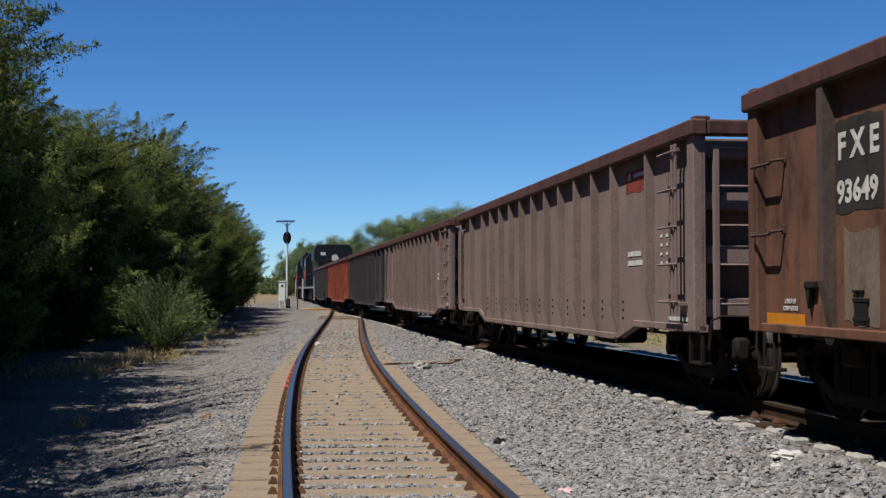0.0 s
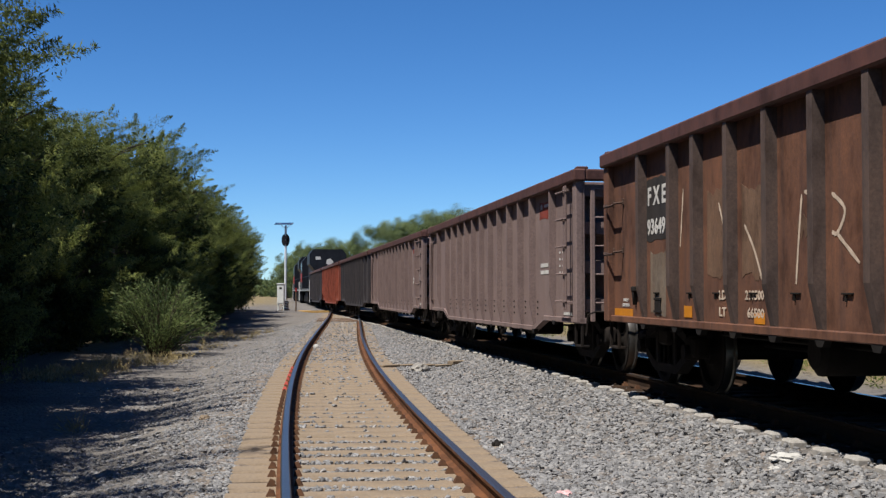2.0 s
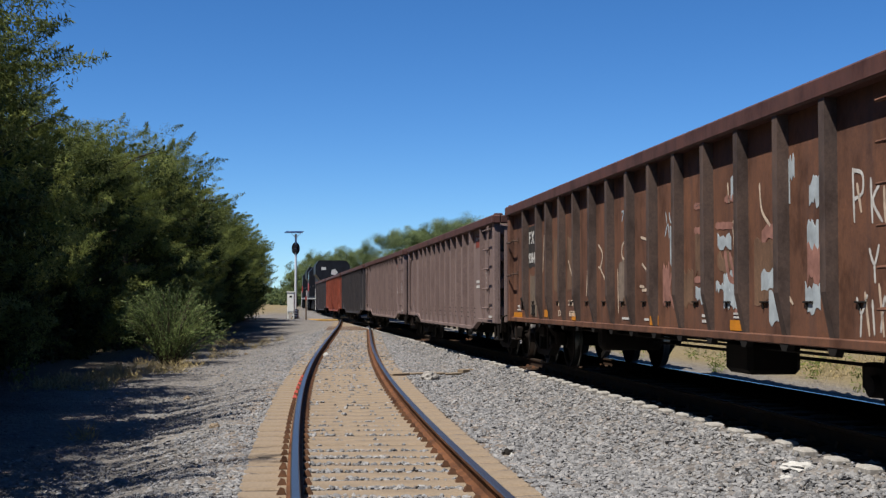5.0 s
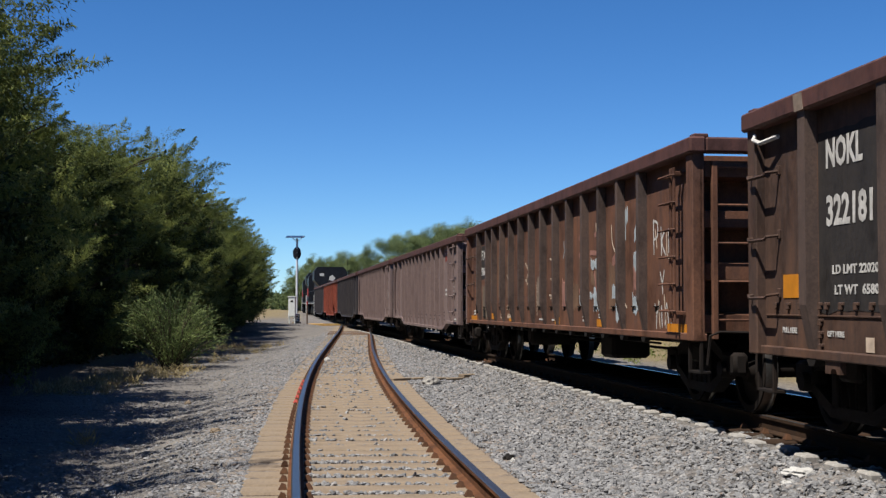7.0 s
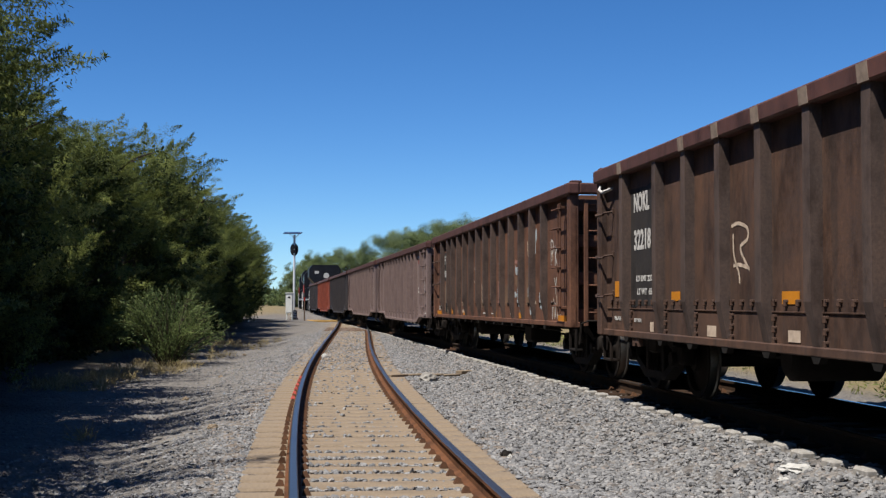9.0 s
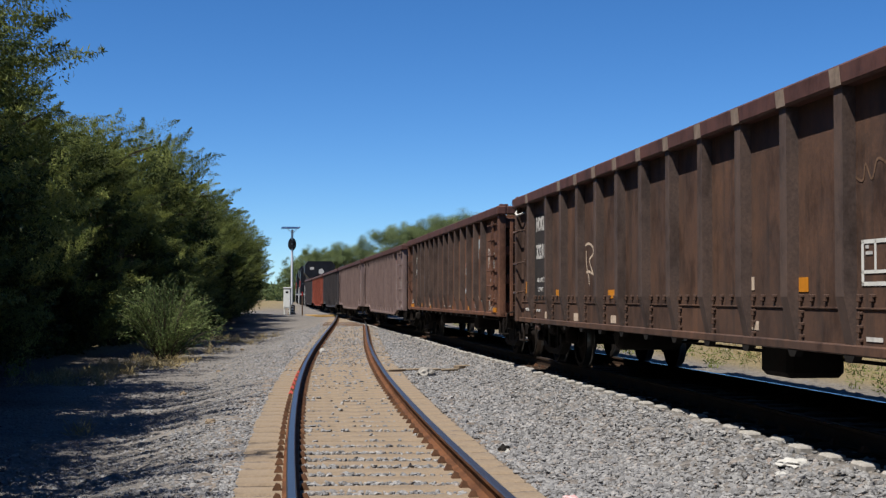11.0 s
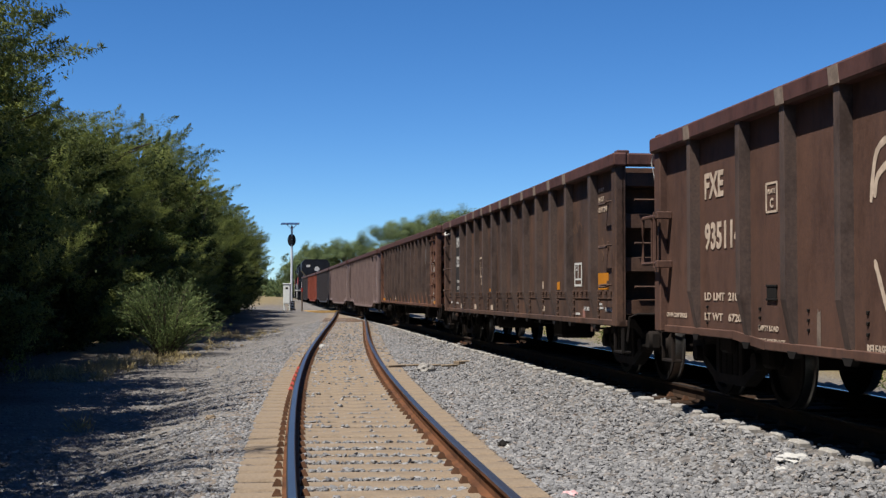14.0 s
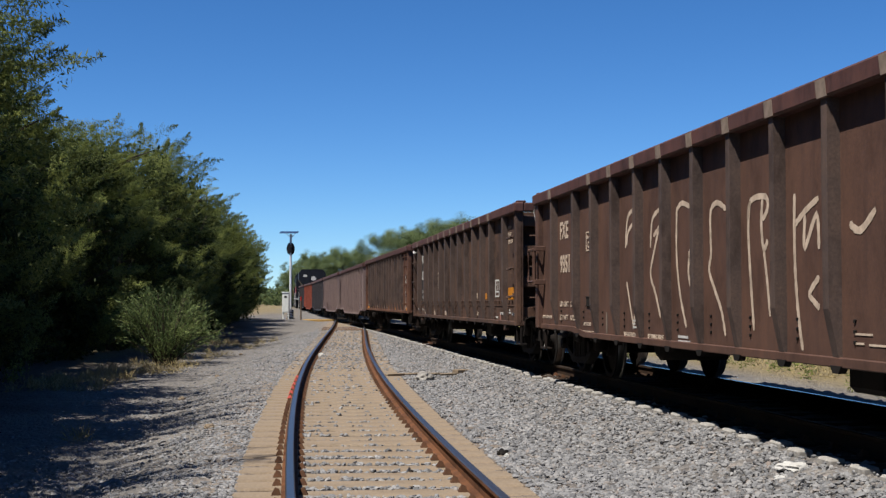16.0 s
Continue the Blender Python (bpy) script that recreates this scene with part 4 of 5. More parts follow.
def gondola(paint, label, slanted, top=2.89, sill=0.78, chord=None, ribs=RIBS, tabs=False, lugs=False, detail=2, rib_paint=None, rib_half=0.055, end_ladder=False, low=0.54):
    car = tagged(new("gondola_car"), label, "freight car", "cars of the train")
    chord = chord or M_CHORD
    rib_paint = rib_paint or paint
    under = top - 0.17
    end_z, mid_z = (0.72, low) if slanted else (sill, sill)
    y_a, y_b = HALF - 2.45, HALF - 3.25
    outline = [(-HALF + 0.06, under + 0.02), (HALF - 0.06, under + 0.02), (HALF - 0.06, end_z)]
    outline += [(y_a, end_z), (y_b, mid_z), (-y_b, mid_z), (-y_a, end_z)] if slanted else []
    outline += [(-HALF + 0.06, end_z)]
    for s in (-1, 1):
        part("side_sheet", Shape().prism(outline, 0, s * PANEL, s * SKIN), paint, car)
        sl = Shape()
        if slanted:
            sl.box(s * (PANEL - 0.05), s * (SKIN + 0.035), y_a, HALF - 0.06, end_z - 0.03, end_z + 0.05, 0.008)
            sl.box(s * (PANEL - 0.05), s * (SKIN + 0.035), -HALF + 0.06, -y_a, end_z - 0.03, end_z + 0.05, 0.008)
            sl.box(s * (PANEL - 0.05), s * (SKIN + 0.035), -y_b, y_b, mid_z - 0.03, mid_z + 0.05, 0.008)
            for k in (-1, 1):
                sl.prism([(k * y_a, end_z - 0.03), (k * y_a, end_z + 0.05), (k * y_b, mid_z + 0.05), (k * y_b, mid_z - 0.03)], 0, s * (PANEL - 0.05), s * (SKIN + 0.035))
        else:
            sl.box(s * (PANEL - 0.05), s * (SKIN + 0.05), -HALF + 0.06, HALF - 0.06, sill - 0.02, sill + 0.06, 0.01)
        part("side_sill", sl, paint, car)
        for y in ribs:
            foot = mid_z if abs(y) < y_b else end_z
            if slanted:
                foot = end_z if abs(y) > y_a else (mid_z if abs(y) < y_b else end_z + (mid_z - end_z) * (y_a - abs(y)) / (y_a - y_b))
            prof = [(s * (SKIN - 0.005), under + 0.01), (s * RIB_OUT, under + 0.01), (s * RIB_OUT, foot + 0.42), (s * (SKIN + 0.03), foot + 0.05), (s * (SKIN - 0.005), foot + 0.02)]
            rib = Shape().prism(prof, 1, y - rib_half, y + rib_half)
            part("rib", rib, rib_paint, car)
            if detail > 1:
                sk = Shape().prism([(y - 0.12, foot - 0.015), (y + 0.08, foot - 0.015), (y + 0.03, foot - 0.075), (y - 0.07, foot - 0.075)], 0, s * (SKIN - 0.02), s * (SKIN + 0.045))
                part("rib_foot", sk, M_UNDER, car)
    sh = Shape()
    for s in (-1, 1):
        sh.box(s * 1.40, s * 1.576, -HALF, HALF, under, top, 0.02)
        sh.box(-1.40, 1.40, s * (HALF - 0.17), s * HALF, under + 0.005, top - 0.005, 0.02)
        for k in (-1, 1):
            sh.box(s * 1.36, s * 1.52, k * (HALF - 0.19), k * (HALF - 0.04), top - 0.01, top + 0.035, 0.012)
    part("top_chord", sh, chord, car, "red-brown top chord")
    for k in (-1, 1):
        part("end_wall", Shape().box(-PANEL, PANEL, k * (HALF - 0.46), k * (HALF - 0.43), 0.86, under + 0.02, 0.004), paint, car)
        for z in (0.84, 1.38, 1.93, 2.46):
            prof = [(k * (HALF - 0.43), z), (k * (HALF - 0.13), z + 0.02), (k * (HALF - 0.13), z + 0.19), (k * (HALF - 0.43), z + 0.22)]
            part("end_rib", Shape().prism(prof, 0, -PANEL + 0.02, PANEL - 0.02), paint, car)
        for s in (-1, 1):
            part("corner_post", Shape().box(s * (PANEL - 0.03), s * (RIB_OUT - 0.02), k * (HALF - 0.27), k * (HALF - 0.06), end_z - 0.02, under + 0.01, 0.012), paint, car)
        if detail > 1:
            if end_ladder:
                part("end_stile", Shape().box(-1.32, -1.26, k * (HALF - 0.11), k * (HALF - 0.05), end_z, under - 0.08, 0.006), paint, car)
            for z in (0.98, 1.38, 1.78, 2.18, 2.58) if end_ladder else (1.20, 1.75, 2.30):
                part("end_rung", Shape().tube([(-1.29, k * (HALF - 0.07), z), (-0.82, k * (HALF - 0.07), z), (-0.80, k * (HALF - 0.10), z), (-0.80, k * (HALF - 0.43), z)], 0.016, 6), paint, car)
            st = Shape().box(-1.46, -1.42, k * (HALF - 0.46), k * (HALF - 0.43), end_z - 0.34, end_z + 0.02, 0.006)
            st.box(-1.46, -1.42, k * (HALF - 0.10), k * (HALF - 0.07), end_z - 0.34, end_z + 0.02, 0.006).box(-1.46, -1.34, k * (HALF - 0.46), k * (HALF - 0.07), end_z - 0.36, end_z - 0.33, 0.006)
            part("step", st, M_CAST, car, "hanging steel step")
            lv = Shape().tube([(-1.42, k * (HALF + 0.05), 0.52), (-1.40, k * (HALF + 0.08), 0.82), (-1.30, k * (HALF + 0.1), 0.86), (-0.30, k * (HALF + 0.35), 0.84), (-0.12, k * (HALF + 0.42), 0.90)], 0.016, 6)
            part("uncoupling_lever", lv, M_CAST, car)
        cp = Shape().box(-0.14, 0.14, k * (HALF - 0.4), k * (HALF + 0.35), 0.72, 0.98, 0.03)
        cp.box(-0.2, 0.2, k * (HALF + 0.33), k * (HALF + 0.69), 0.70, 1.02, 0.06)
        cp.box(-0.45, 0.45, k * (HALF - 0.3), k * (HALF - 0.04), 0.62, 1.04, 0.02)
        part("coupler", cp, M_CAST, car, "rusty knuckle coupler", True)
        hose = Shape().tube([(0.35, k * (HALF - 0.1), 0.75), (0.36, k * (HALF + 0.2), 0.62), (0.34, k * (HALF + 0.45), 0.42), (0.30, k * (HALF + 0.66), 0.36)], 0.028, 7)
        part("air_hose", hose, M_UNDER, car, "black rubber air hose")
    uf = Shape().box(-PANEL + 0.02, PANEL - 0.02, -HALF + 0.32, HALF - 0.32, 0.86, 0.98, 0.01)
    uf.box(-0.22, 0.22, -HALF + 0.2, HALF - 0.2, 0.62, 0.90, 0.01)
    for y in np.linspace(-5.2, 5.2, 9):
        uf.prism([(-1.38, 0.86), (1.38, 0.86), (1.38, 0.78), (0.25, 0.64), (-0.25, 0.64), (-1.38, 0.78)], 1, y - 0.05, y + 0.05)
    for y in (-TRUCK_AT, TRUCK_AT):
        uf.box(-1.36, 1.36, y - 0.2, y + 0.2, 0.72, 0.88, 0.02)
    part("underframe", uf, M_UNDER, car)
    if detail > 1:
        tank = Shape().lathe([(-0.45, 0), (-0.45, 0.14), (-0.4, 0.2), (0.4, 0.2), (0.45, 0.14), (0.45, 0)], (-0.75, 2.4, 0.62), 14)
        part("air_reservoir", tank, M_UNDER, car, "grimy brake air reservoir", True)
        part("brake_cylinder", Shape().box(-1.15, -0.6, -3.4, -2.7, 0.40, 0.74, 0.05), M_UNDER, car)
        rods = Shape().tube([(-0.45, -5.4, 0.55), (-0.45, 5.4, 0.55)], 0.02, 6).tube([(-1.0, -5.2, 0.66), (-1.0, 5.2, 0.68)], 0.016, 6)
        part("brake_rod", rods, M_UNDER, car)
    if tabs:
        for y in ribs:
            a = Shape().box(-SKIN - 0.022, -SKIN + 0.01, y - 0.54, y - 0.36, 1.115, 1.13, 0.003).box(-SKIN - 0.018, -SKIN + 0.01, y - 0.43, y - 0.415, 1.06, 1.12, 0.003)
            part("tie_down", a, M_UNDER, car)
    if lugs:
        seam = Shape().box(-SKIN - 0.012, -SKIN + 0.01, -HALF + 0.3, HALF - 0.3, 1.045, 1.06, 0.003)
        part("seam", seam, paint, car)
        for y in [HALF - 0.55 - 0.267 * k for k in range(58)]:
            if min(abs(y - r) for r in ribs) > 0.1:
                lug = new("rivet_lug", LUG_MESH)
                lug.parent = car
                lug.location = (-SKIN, y, 1.13)
        for y in ribs:
            for z in (0.80, 0.90, 1.0, 1.13):
                lug = new("rivet_lug", LUG_MESH)
                lug.parent = car
                lug.location = (-SKIN, y - 0.13, z)
    for y in (-TRUCK_AT, TRUCK_AT):
        add_truck(car, y)
    return car


def at(distance):
    """Place along a car from its leading end."""
    return HALF - distance


M_RIB = weathered("grey_brown_rib_paint", (0.0645, 0.0473, 0.0419), (0.0817, 0.0559, 0.0462), (0.0365, 0.0301, 0.028), 0.72, 0.5, 0.5)
car_a = gondola(M_RUST, "rust-brown gondola car with white graffiti and orange reflectors", False, 2.89, 0.78, ribs=RIBS_A, tabs=True, rib_paint=M_RIB, end_ladder=True)
car_n = gondola(M_UMBER, "dark grimy brown gondola car with white stencilled numbers", False, 2.89, 0.72, lugs=True, rib_paint=M_RIB, rib_half=0.075)
car_f = gondola(M_BROWN, "dark red-brown gondola car with tall cream graffiti letters", True, 2.87, low=0.655, rib_paint=M_RIB)
car_b = gondola(M_MAUVE, "faded mauve-brown gondola car with a worn red patch", True, 2.86, ribs=RIBS_B, rib_half=0.028, end_ladder=True)
car_c = gondola(M_MAUVE, "faded mauve-brown gondola car with a ladder at its corner", True, 2.86, ribs=RIBS_B, rib_half=0.028, end_ladder=True)
car_d = gondola(M_BLACKCAR, "faded black gondola car far along the train", True, 2.86, ribs=RIBS_B, rib_half=0.028, detail=1)
car_o = gondola(M_ORANGECAR, "faded orange-red gondola car far along the train", True, 2.86, ribs=RIBS_B, rib_half=0.028, detail=1)
car_k = gondola(M_BLACKCAR, "dark grey gondola car behind the locomotive", True, 2.86, ribs=RIBS_B, rib_half=0.028, detail=1)

MOVERS = [(car_f, -42.14), (car_n, -24.22), (car_a, -6.36), (car_b, 11.40), (car_c, 29.20), (car_d, 46.95), (car_o, 64.80), (car_k, 82.60)]


# ---- locomotives ----
def locomotive():
    lo = tagged(new("locomotive"), "dark blue diesel locomotive with white stair rails", "locomotive", "locomotives of the train")
    L = 11.0
    part("walkway", Shape().box(-1.5, 1.5, -L, L, 1.35, 1.62, 0.02), M_LOCO, lo)
    part("long_hood", Shape().prism([(-0.95, 1.62), (0.95, 1.62), (0.95, 4.0), (0.75, 4.3), (-0.75, 4.3), (-0.95, 4.0)], 1, -L + 1.2, 5.0), M_LOCO, lo)
    rad = [(-1.0, 3.0), (1.0, 3.0), (1.5, 3.6), (1.5, 4.4), (1.2, 4.8), (-1.2, 4.8), (-1.5, 4.4), (-1.5, 3.6)]
    part("radiator", Shape().prism(rad, 1, -L + 1.0, -L + 5.6), M_LOCO, lo)
    part("cab", Shape().prism([(-1.52, 1.62), (1.52, 1.62), (1.52, 4.1), (1.1, 4.6), (-1.1, 4.6), (-1.52, 4.1)], 1, 5.0, 8.0), M_LOCO, lo)
    part("short_hood", Shape().prism([(-0.9, 1.62), (0.9, 1.62), (0.9, 3.1), (0.6, 3.4), (-0.6, 3.4), (-0.9, 3.1)], 1, 8.0, L - 1.0), M_RED, lo, "red nose")
    part("fuel_tank", Shape().prism([(-1.3, 0.5), (-1.1, 0.3), (1.1, 0.3), (1.3, 0.5), (1.3, 1.3), (-1.3, 1.3)], 1, -2.6, 2.6), M_UNDER, lo)
    part("cab_window", Shape().box(-1.54, -1.525, 5.7, 7.2, 3.3, 3.95, 0.004), M_PANEL, lo, "dark cab side window")
    part("cab_stripe", Shape().box(-1.545, -1.522, 5.05, 7.95, 2.2, 3.0, 0.004), M_RED, lo, "red cab panel")
    part("number_board", Shape().box(-1.0, -0.6, -L + 0.985, -L + 1.01, 3.95, 4.2, 0.004), M_WHITE, lo, "pale number board")
    part("rear_emblem", Shape().prism([(-0.15, 3.6), (0.2, 3.5), (0.45, 3.75), (0.2, 4.05), (-0.1, 3.95)], 1, -L + 0.985, -L + 1.0), M_WHITE, lo, "white emblem on the hood end")
    for s in (-1, 1):
        for y in np.linspace(-L + 0.3, L - 0.3, 15):
            part("handrail_post", Shape().tube([(s * 1.46, y, 1.6), (s * 1.46, y, 2.62)], 0.018, 5), M_LOCO, lo)
        part("handrail", Shape().tube([(s * 1.46, -L + 0.3, 2.62), (s * 1.46, L - 0.3, 2.62)], 0.02, 5), M_LOCO, lo)
        for y in (-L + 0.35, L - 0.35):
            part("stair", Shape().box(s * 1.2, s * 1.52, y - 0.32, y + 0.32, 0.45, 1.5, 0.03), M_LOCO, lo)
            part("stair_edge", Shape().box(s * 1.51, s * 1.535, y - 0.34, y - 0.28, 0.45, 2.3, 0.005).box(s * 1.51, s * 1.535, y + 0.28, y + 0.34, 0.45, 2.3, 0.005), M_STRIPE, lo, "white stair rails")
        part("side_stripe", Shape().box(s * 1.49, s * 1.506, -L + 0.8, L - 0.8, 1.44, 1.48, 0.003), M_STRIPE, lo, "thin white stripe on the walkway edge")
    for y in (-6.9, 6.9):
        tr = part("truck", Shape().prism([(-2.2, 0.35), (-2.2, 0.75), (-1.6, 1.0), (1.6, 1.0), (2.2, 0.75), (2.2, 0.35), (1.4, 0.45), (-1.4, 0.45)], 0, -1.15, -0.98).prism([(-2.2, 0.35), (-2.2, 0.75), (-1.6, 1.0), (1.6, 1.0), (2.2, 0.75), (2.2, 0.35), (1.4, 0.45), (-1.4, 0.45)], 0, 0.98, 1.15).box(-0.98, 0.98, -1.6, 1.6, 0.6, 1.3, 0.03), M_UNDER, lo)
        tr.location = (0, y, 0)
        for a in (-1.8, 0.0, 1.8):
            w = new("wheelset", WHEELSET)
            w.parent = tr
            w.location = (0, a, WHEEL_R)
            wheelsets.append((w, a))
    for k in (-1, 1):
        part("coupler", Shape().box(-0.15, 0.15, k * (L - 0.2), k * (L + 0.5), 0.72, 1.0, 0.04).box(-1.4, 1.4, k * (L - 0.15), k * (L - 0.05), 0.2, 1.4, 0.02), M_UNDER, lo)
    return lo


loco = locomotive()
loco_b = copy_thing(loco, Matrix.Identity(4))
LOCOS = [(loco, 101.6), (loco_b, 124.8)]
for w, a in [(o, round(o.location.y, 2)) for o in loco_b.children_recursive if o.name.startswith("wheelset")]:
    wheelsets.append((w, a))


# ---- paint, writing and fittings on the cars ----
def words(car, text, a0, a1, z0, z1, mat=M_WHITE, label=""):
    """Writing between two distances from the leading end and two heights."""
    return lettering(text, z1 - z0, mat, car, at(a0), z0, SKIN + 0.006, a1 - a0, label=label)


def bars(car, a0, a1, z0, z1, rows=2, mat=M_WHITE):
    """Lines of writing too small to read."""
    step = (z1 - z0) / rows
    for k in range(rows):
        patch(car, "stencil_bar", mat, at(a1 - 0.06 * (k % 2)), at(a0), z0 + k * step + step * 0.2, z0 + k * step + step * 0.75, SKIN + 0.006)


def field(car, name, mat, a0, a1, z0, z1, out=0.003, label="", ragged=0.0, seed=0):
    return patch(car, name, mat, at(a1), at(a0), z0, z1, SKIN + out, label=label, ragged=ragged, seed=seed)


def sprayed(car, mat, lines, width):
    for line in lines:
        stroke(car, mat, [(at(a), z) for a, z in line], width)


M_ICE = plain("pale_blue_spray_paint", (0.2794, 0.3133, 0.3353), 0.8, 0, 0.25, 7)
M_TAN = weathered("worn_tan_overpaint", (0.142, 0.0892, 0.0602), (0.1064, 0.0602, 0.0387), (0.071, 0.043, 0.028), 0.8, 0.5, 0.5)
M_PINK = plain("dull_pink_tag_paint", (0.2129, 0.1064, 0.0849), 0.8, 0, 0.3, 8)

# rust-brown car
field(car_a, "black_field", M_FADED, 1.69, 2.52, 1.72, 2.42, 0.003, "black painted number field", 0.02, 3)
words(car_a, "F X E", 1.78, 2.46, 2.12, 2.33)
words(car_a, "93649", 1.75, 2.44, 1.78, 1.97)
field(car_a, "grey_field", M_GREYPATCH, 1.86, 2.44, 0.88, 1.58, 0.003, "worn grey patch", 0.03, 4)
field(car_a, "reflector", M_REFLECT, 0.30, 1.12, 0.82, 0.93, 0.006, "orange reflective strip")
field(car_a, "reflector", M_REFLECT, 3.08, 3.34, 0.87, 0.99, 0.006, "orange reflective square")
field(car_a, "reflector", M_REFLECT, 5.08, 5.33, 0.85, 0.95, 0.006, "orange reflective square")
field(car_a, "reflector", M_REFLECT, 9.18, 9.52, 0.85, 0.96, 0.006, "orange reflective square")
field(car_a, "reflector", M_REFLECT, 15.15, 15.85, 0.83, 0.93, 0.006, "orange reflective strip")
words(car_a, "2 INCH HF", 0.70, 0.94, 1.015, 1.055)
words(car_a, "COMP SHOES", 0.66, 0.98, 0.955, 0.995)
words(car_a, "LD", 4.16, 4.36, 1.06, 1.15, M_CREAM)
words(car_a, "219500", 4.86, 5.32, 1.06, 1.15, M_CREAM)
words(car_a, "LT", 4.16, 4.36, 0.90, 0.99, M_CREAM)
words(car_a, "66500", 4.91, 5.32, 0.90, 0.99, M_CREAM)
bars(car_a, 7.94, 8.35, 0.89, 0.94, 1)
bars(car_a, 8.95, 9.14, 0.89, 0.94, 1)
bars(car_a, 11.07, 11.29, 0.90, 1.01)
for a0, a1, z0, z1, mat, k in ((3.82, 4.46, 1.28, 2.12, M_TAN, 1), (4.78, 5.35, 1.28, 2.08, M_TAN, 2), (7.86, 8.30, 1.08, 1.54, M_TAN, 3), (9.98, 10.33, 1.56, 1.96, M_ICE, 5), (10.86, 11.32, 1.14, 1.27, M_ICE, 6),
                               (11.07, 11.32, 2.12, 2.28, M_ICE, 7), (10.86, 11.3, 1.40, 1.88, M_TAN, 8), (13.75, 13.98, 1.55, 1.78, M_ICE, 9), (11.72, 12.2, 1.08, 1.38, M_ICE, 10), (13.05, 13.4, 1.96, 2.14, M_ICE, 11),
                               (13.7, 14.0, 1.06, 1.26, M_ICE, 12), (12.55, 13.1, 1.12, 1.68, M_TAN, 13), (10.4, 10.8, 1.08, 1.45, M_TAN, 14), (6.05, 6.35, 1.6, 1.75, M_TAN, 15)):
    field(car_a, "sprayed_field", mat, a0, a1, z0, z1, 0.003, "", 0.05, k)
sprayed(car_a, M_CREAM, [[(3.07, 2.22), (2.96, 1.61)], [(4.16, 2.0), (4.39, 1.62), (4.55, 1.45)], [(4.85, 1.75), (5.1, 1.5), (5.3, 1.2)], [(6.15, 1.93), (6.08, 1.57), (6.02, 1.2)], [(6.2, 1.95), (6.45, 1.9)], [(6.72, 1.90), (6.95, 1.76), (6.82, 1.59), (6.72, 1.6)],
                         [(6.8, 1.59), (7.19, 1.35)], [(8.25, 1.91), (7.97, 1.84), (7.97, 1.68), (8.3, 1.66)], [(8.80, 1.9), (9.2, 1.84)], [(8.85, 1.58), (9.14, 1.44), (9.1, 1.28), (8.85, 1.26)], [(8.75, 1.31), (8.95, 1.3)],
                         [(14.69, 2.02), (14.76, 1.79)], [(15.13, 1.96), (15.15, 1.71), (15.25, 1.67)], [(14.80, 1.2), (14.87, 0.87)], [(15.03, 1.26), (15.1, 0.87)], [(11.86, 2.28), (11.9, 2.08)], [(7.73, 1.54), (7.76, 0.97)],
                         [(12.7, 2.2), (12.75, 1.95), (12.95, 1.8)], [(12.0, 1.9), (12.05, 1.5)], [(13.2, 1.7), (13.22, 1.3), (13.45, 1.1)]], 0.035)
sprayed(car_a, M_ICE, [[(9.83, 2.13), (9.87, 2.01)], [(9.96, 2.12), (10.01, 2.01), (10.12, 2.05)], [(9.80, 1.86), (9.91, 1.99), (9.96, 1.83)], [(10.04, 1.86), (10.08, 1.96), (10.16, 1.87)], [(7.94, 2.26), (8.03, 2.26), (7.94, 2.14)], [(10.9, 2.12), (11.27, 2.13)]], 0.03)
sprayed(car_a, M_PINK, [[(10.04, 1.45), (9.96, 1.25), (10.12, 1.05)], [(11.9, 1.6), (12.1, 1.2), (12.05, 1.0)]], 0.06)
sprayed(car_a, M_PINK, [[(10.83, 1.87), (11.15, 1.84), (11.27, 1.73), (11.25, 1.48), (11.12, 1.37), (10.83, 1.35)], [(11.5, 1.88), (11.89, 1.86), (12.2, 1.84)], [(11.77, 1.62), (11.89, 1.36), (12.12, 1.33), (12.2, 1.37)], [(10.83, 2.12), (11.2, 2.11)], [(11.77, 2.12), (12.2, 2.12)]], 0.07)
for a0, a1, z0, z1, k in ((11.56, 11.95, 1.66, 1.77, 31), (11.83, 12.12, 1.08, 1.25, 32), (11.95, 12.24, 2.12, 2.30, 33), (11.5, 11.76, 1.22, 1.31, 34)):
    field(car_a, "sprayed_field", M_ICE, a0, a1, z0, z1, 0.0045, "", 0.04, k)
sprayed(car_a, M_ICE, [[(12.17, 1.75), (12.24, 1.35)]], 0.05)
sprayed(car_a, M_WHITE, [[(14.62, 2.14), (14.64, 1.72)], [(14.62, 2.12), (14.78, 2.08), (14.78, 1.94), (14.64, 1.90)], [(14.92, 2.04), (14.94, 1.70)], [(15.06, 1.98), (14.95, 1.86), (15.10, 1.70)], [(15.20, 2.0), (15.21, 1.72)], [(15.30, 2.06), (15.32, 1.70)],
                         [(14.88, 1.52), (14.96, 1.40), (15.04, 1.54)], [(14.96, 1.40), (14.97, 1.26)], [(14.66, 1.16), (14.74, 1.04), (14.84, 1.18)], [(14.74, 1.04), (14.72, 0.86)], [(14.92, 1.14), (14.95, 0.88)], [(15.05, 0.90), (15.12, 1.16), (15.2, 0.90)], [(15.27, 1.12), (15.29, 0.92)]], 0.03)
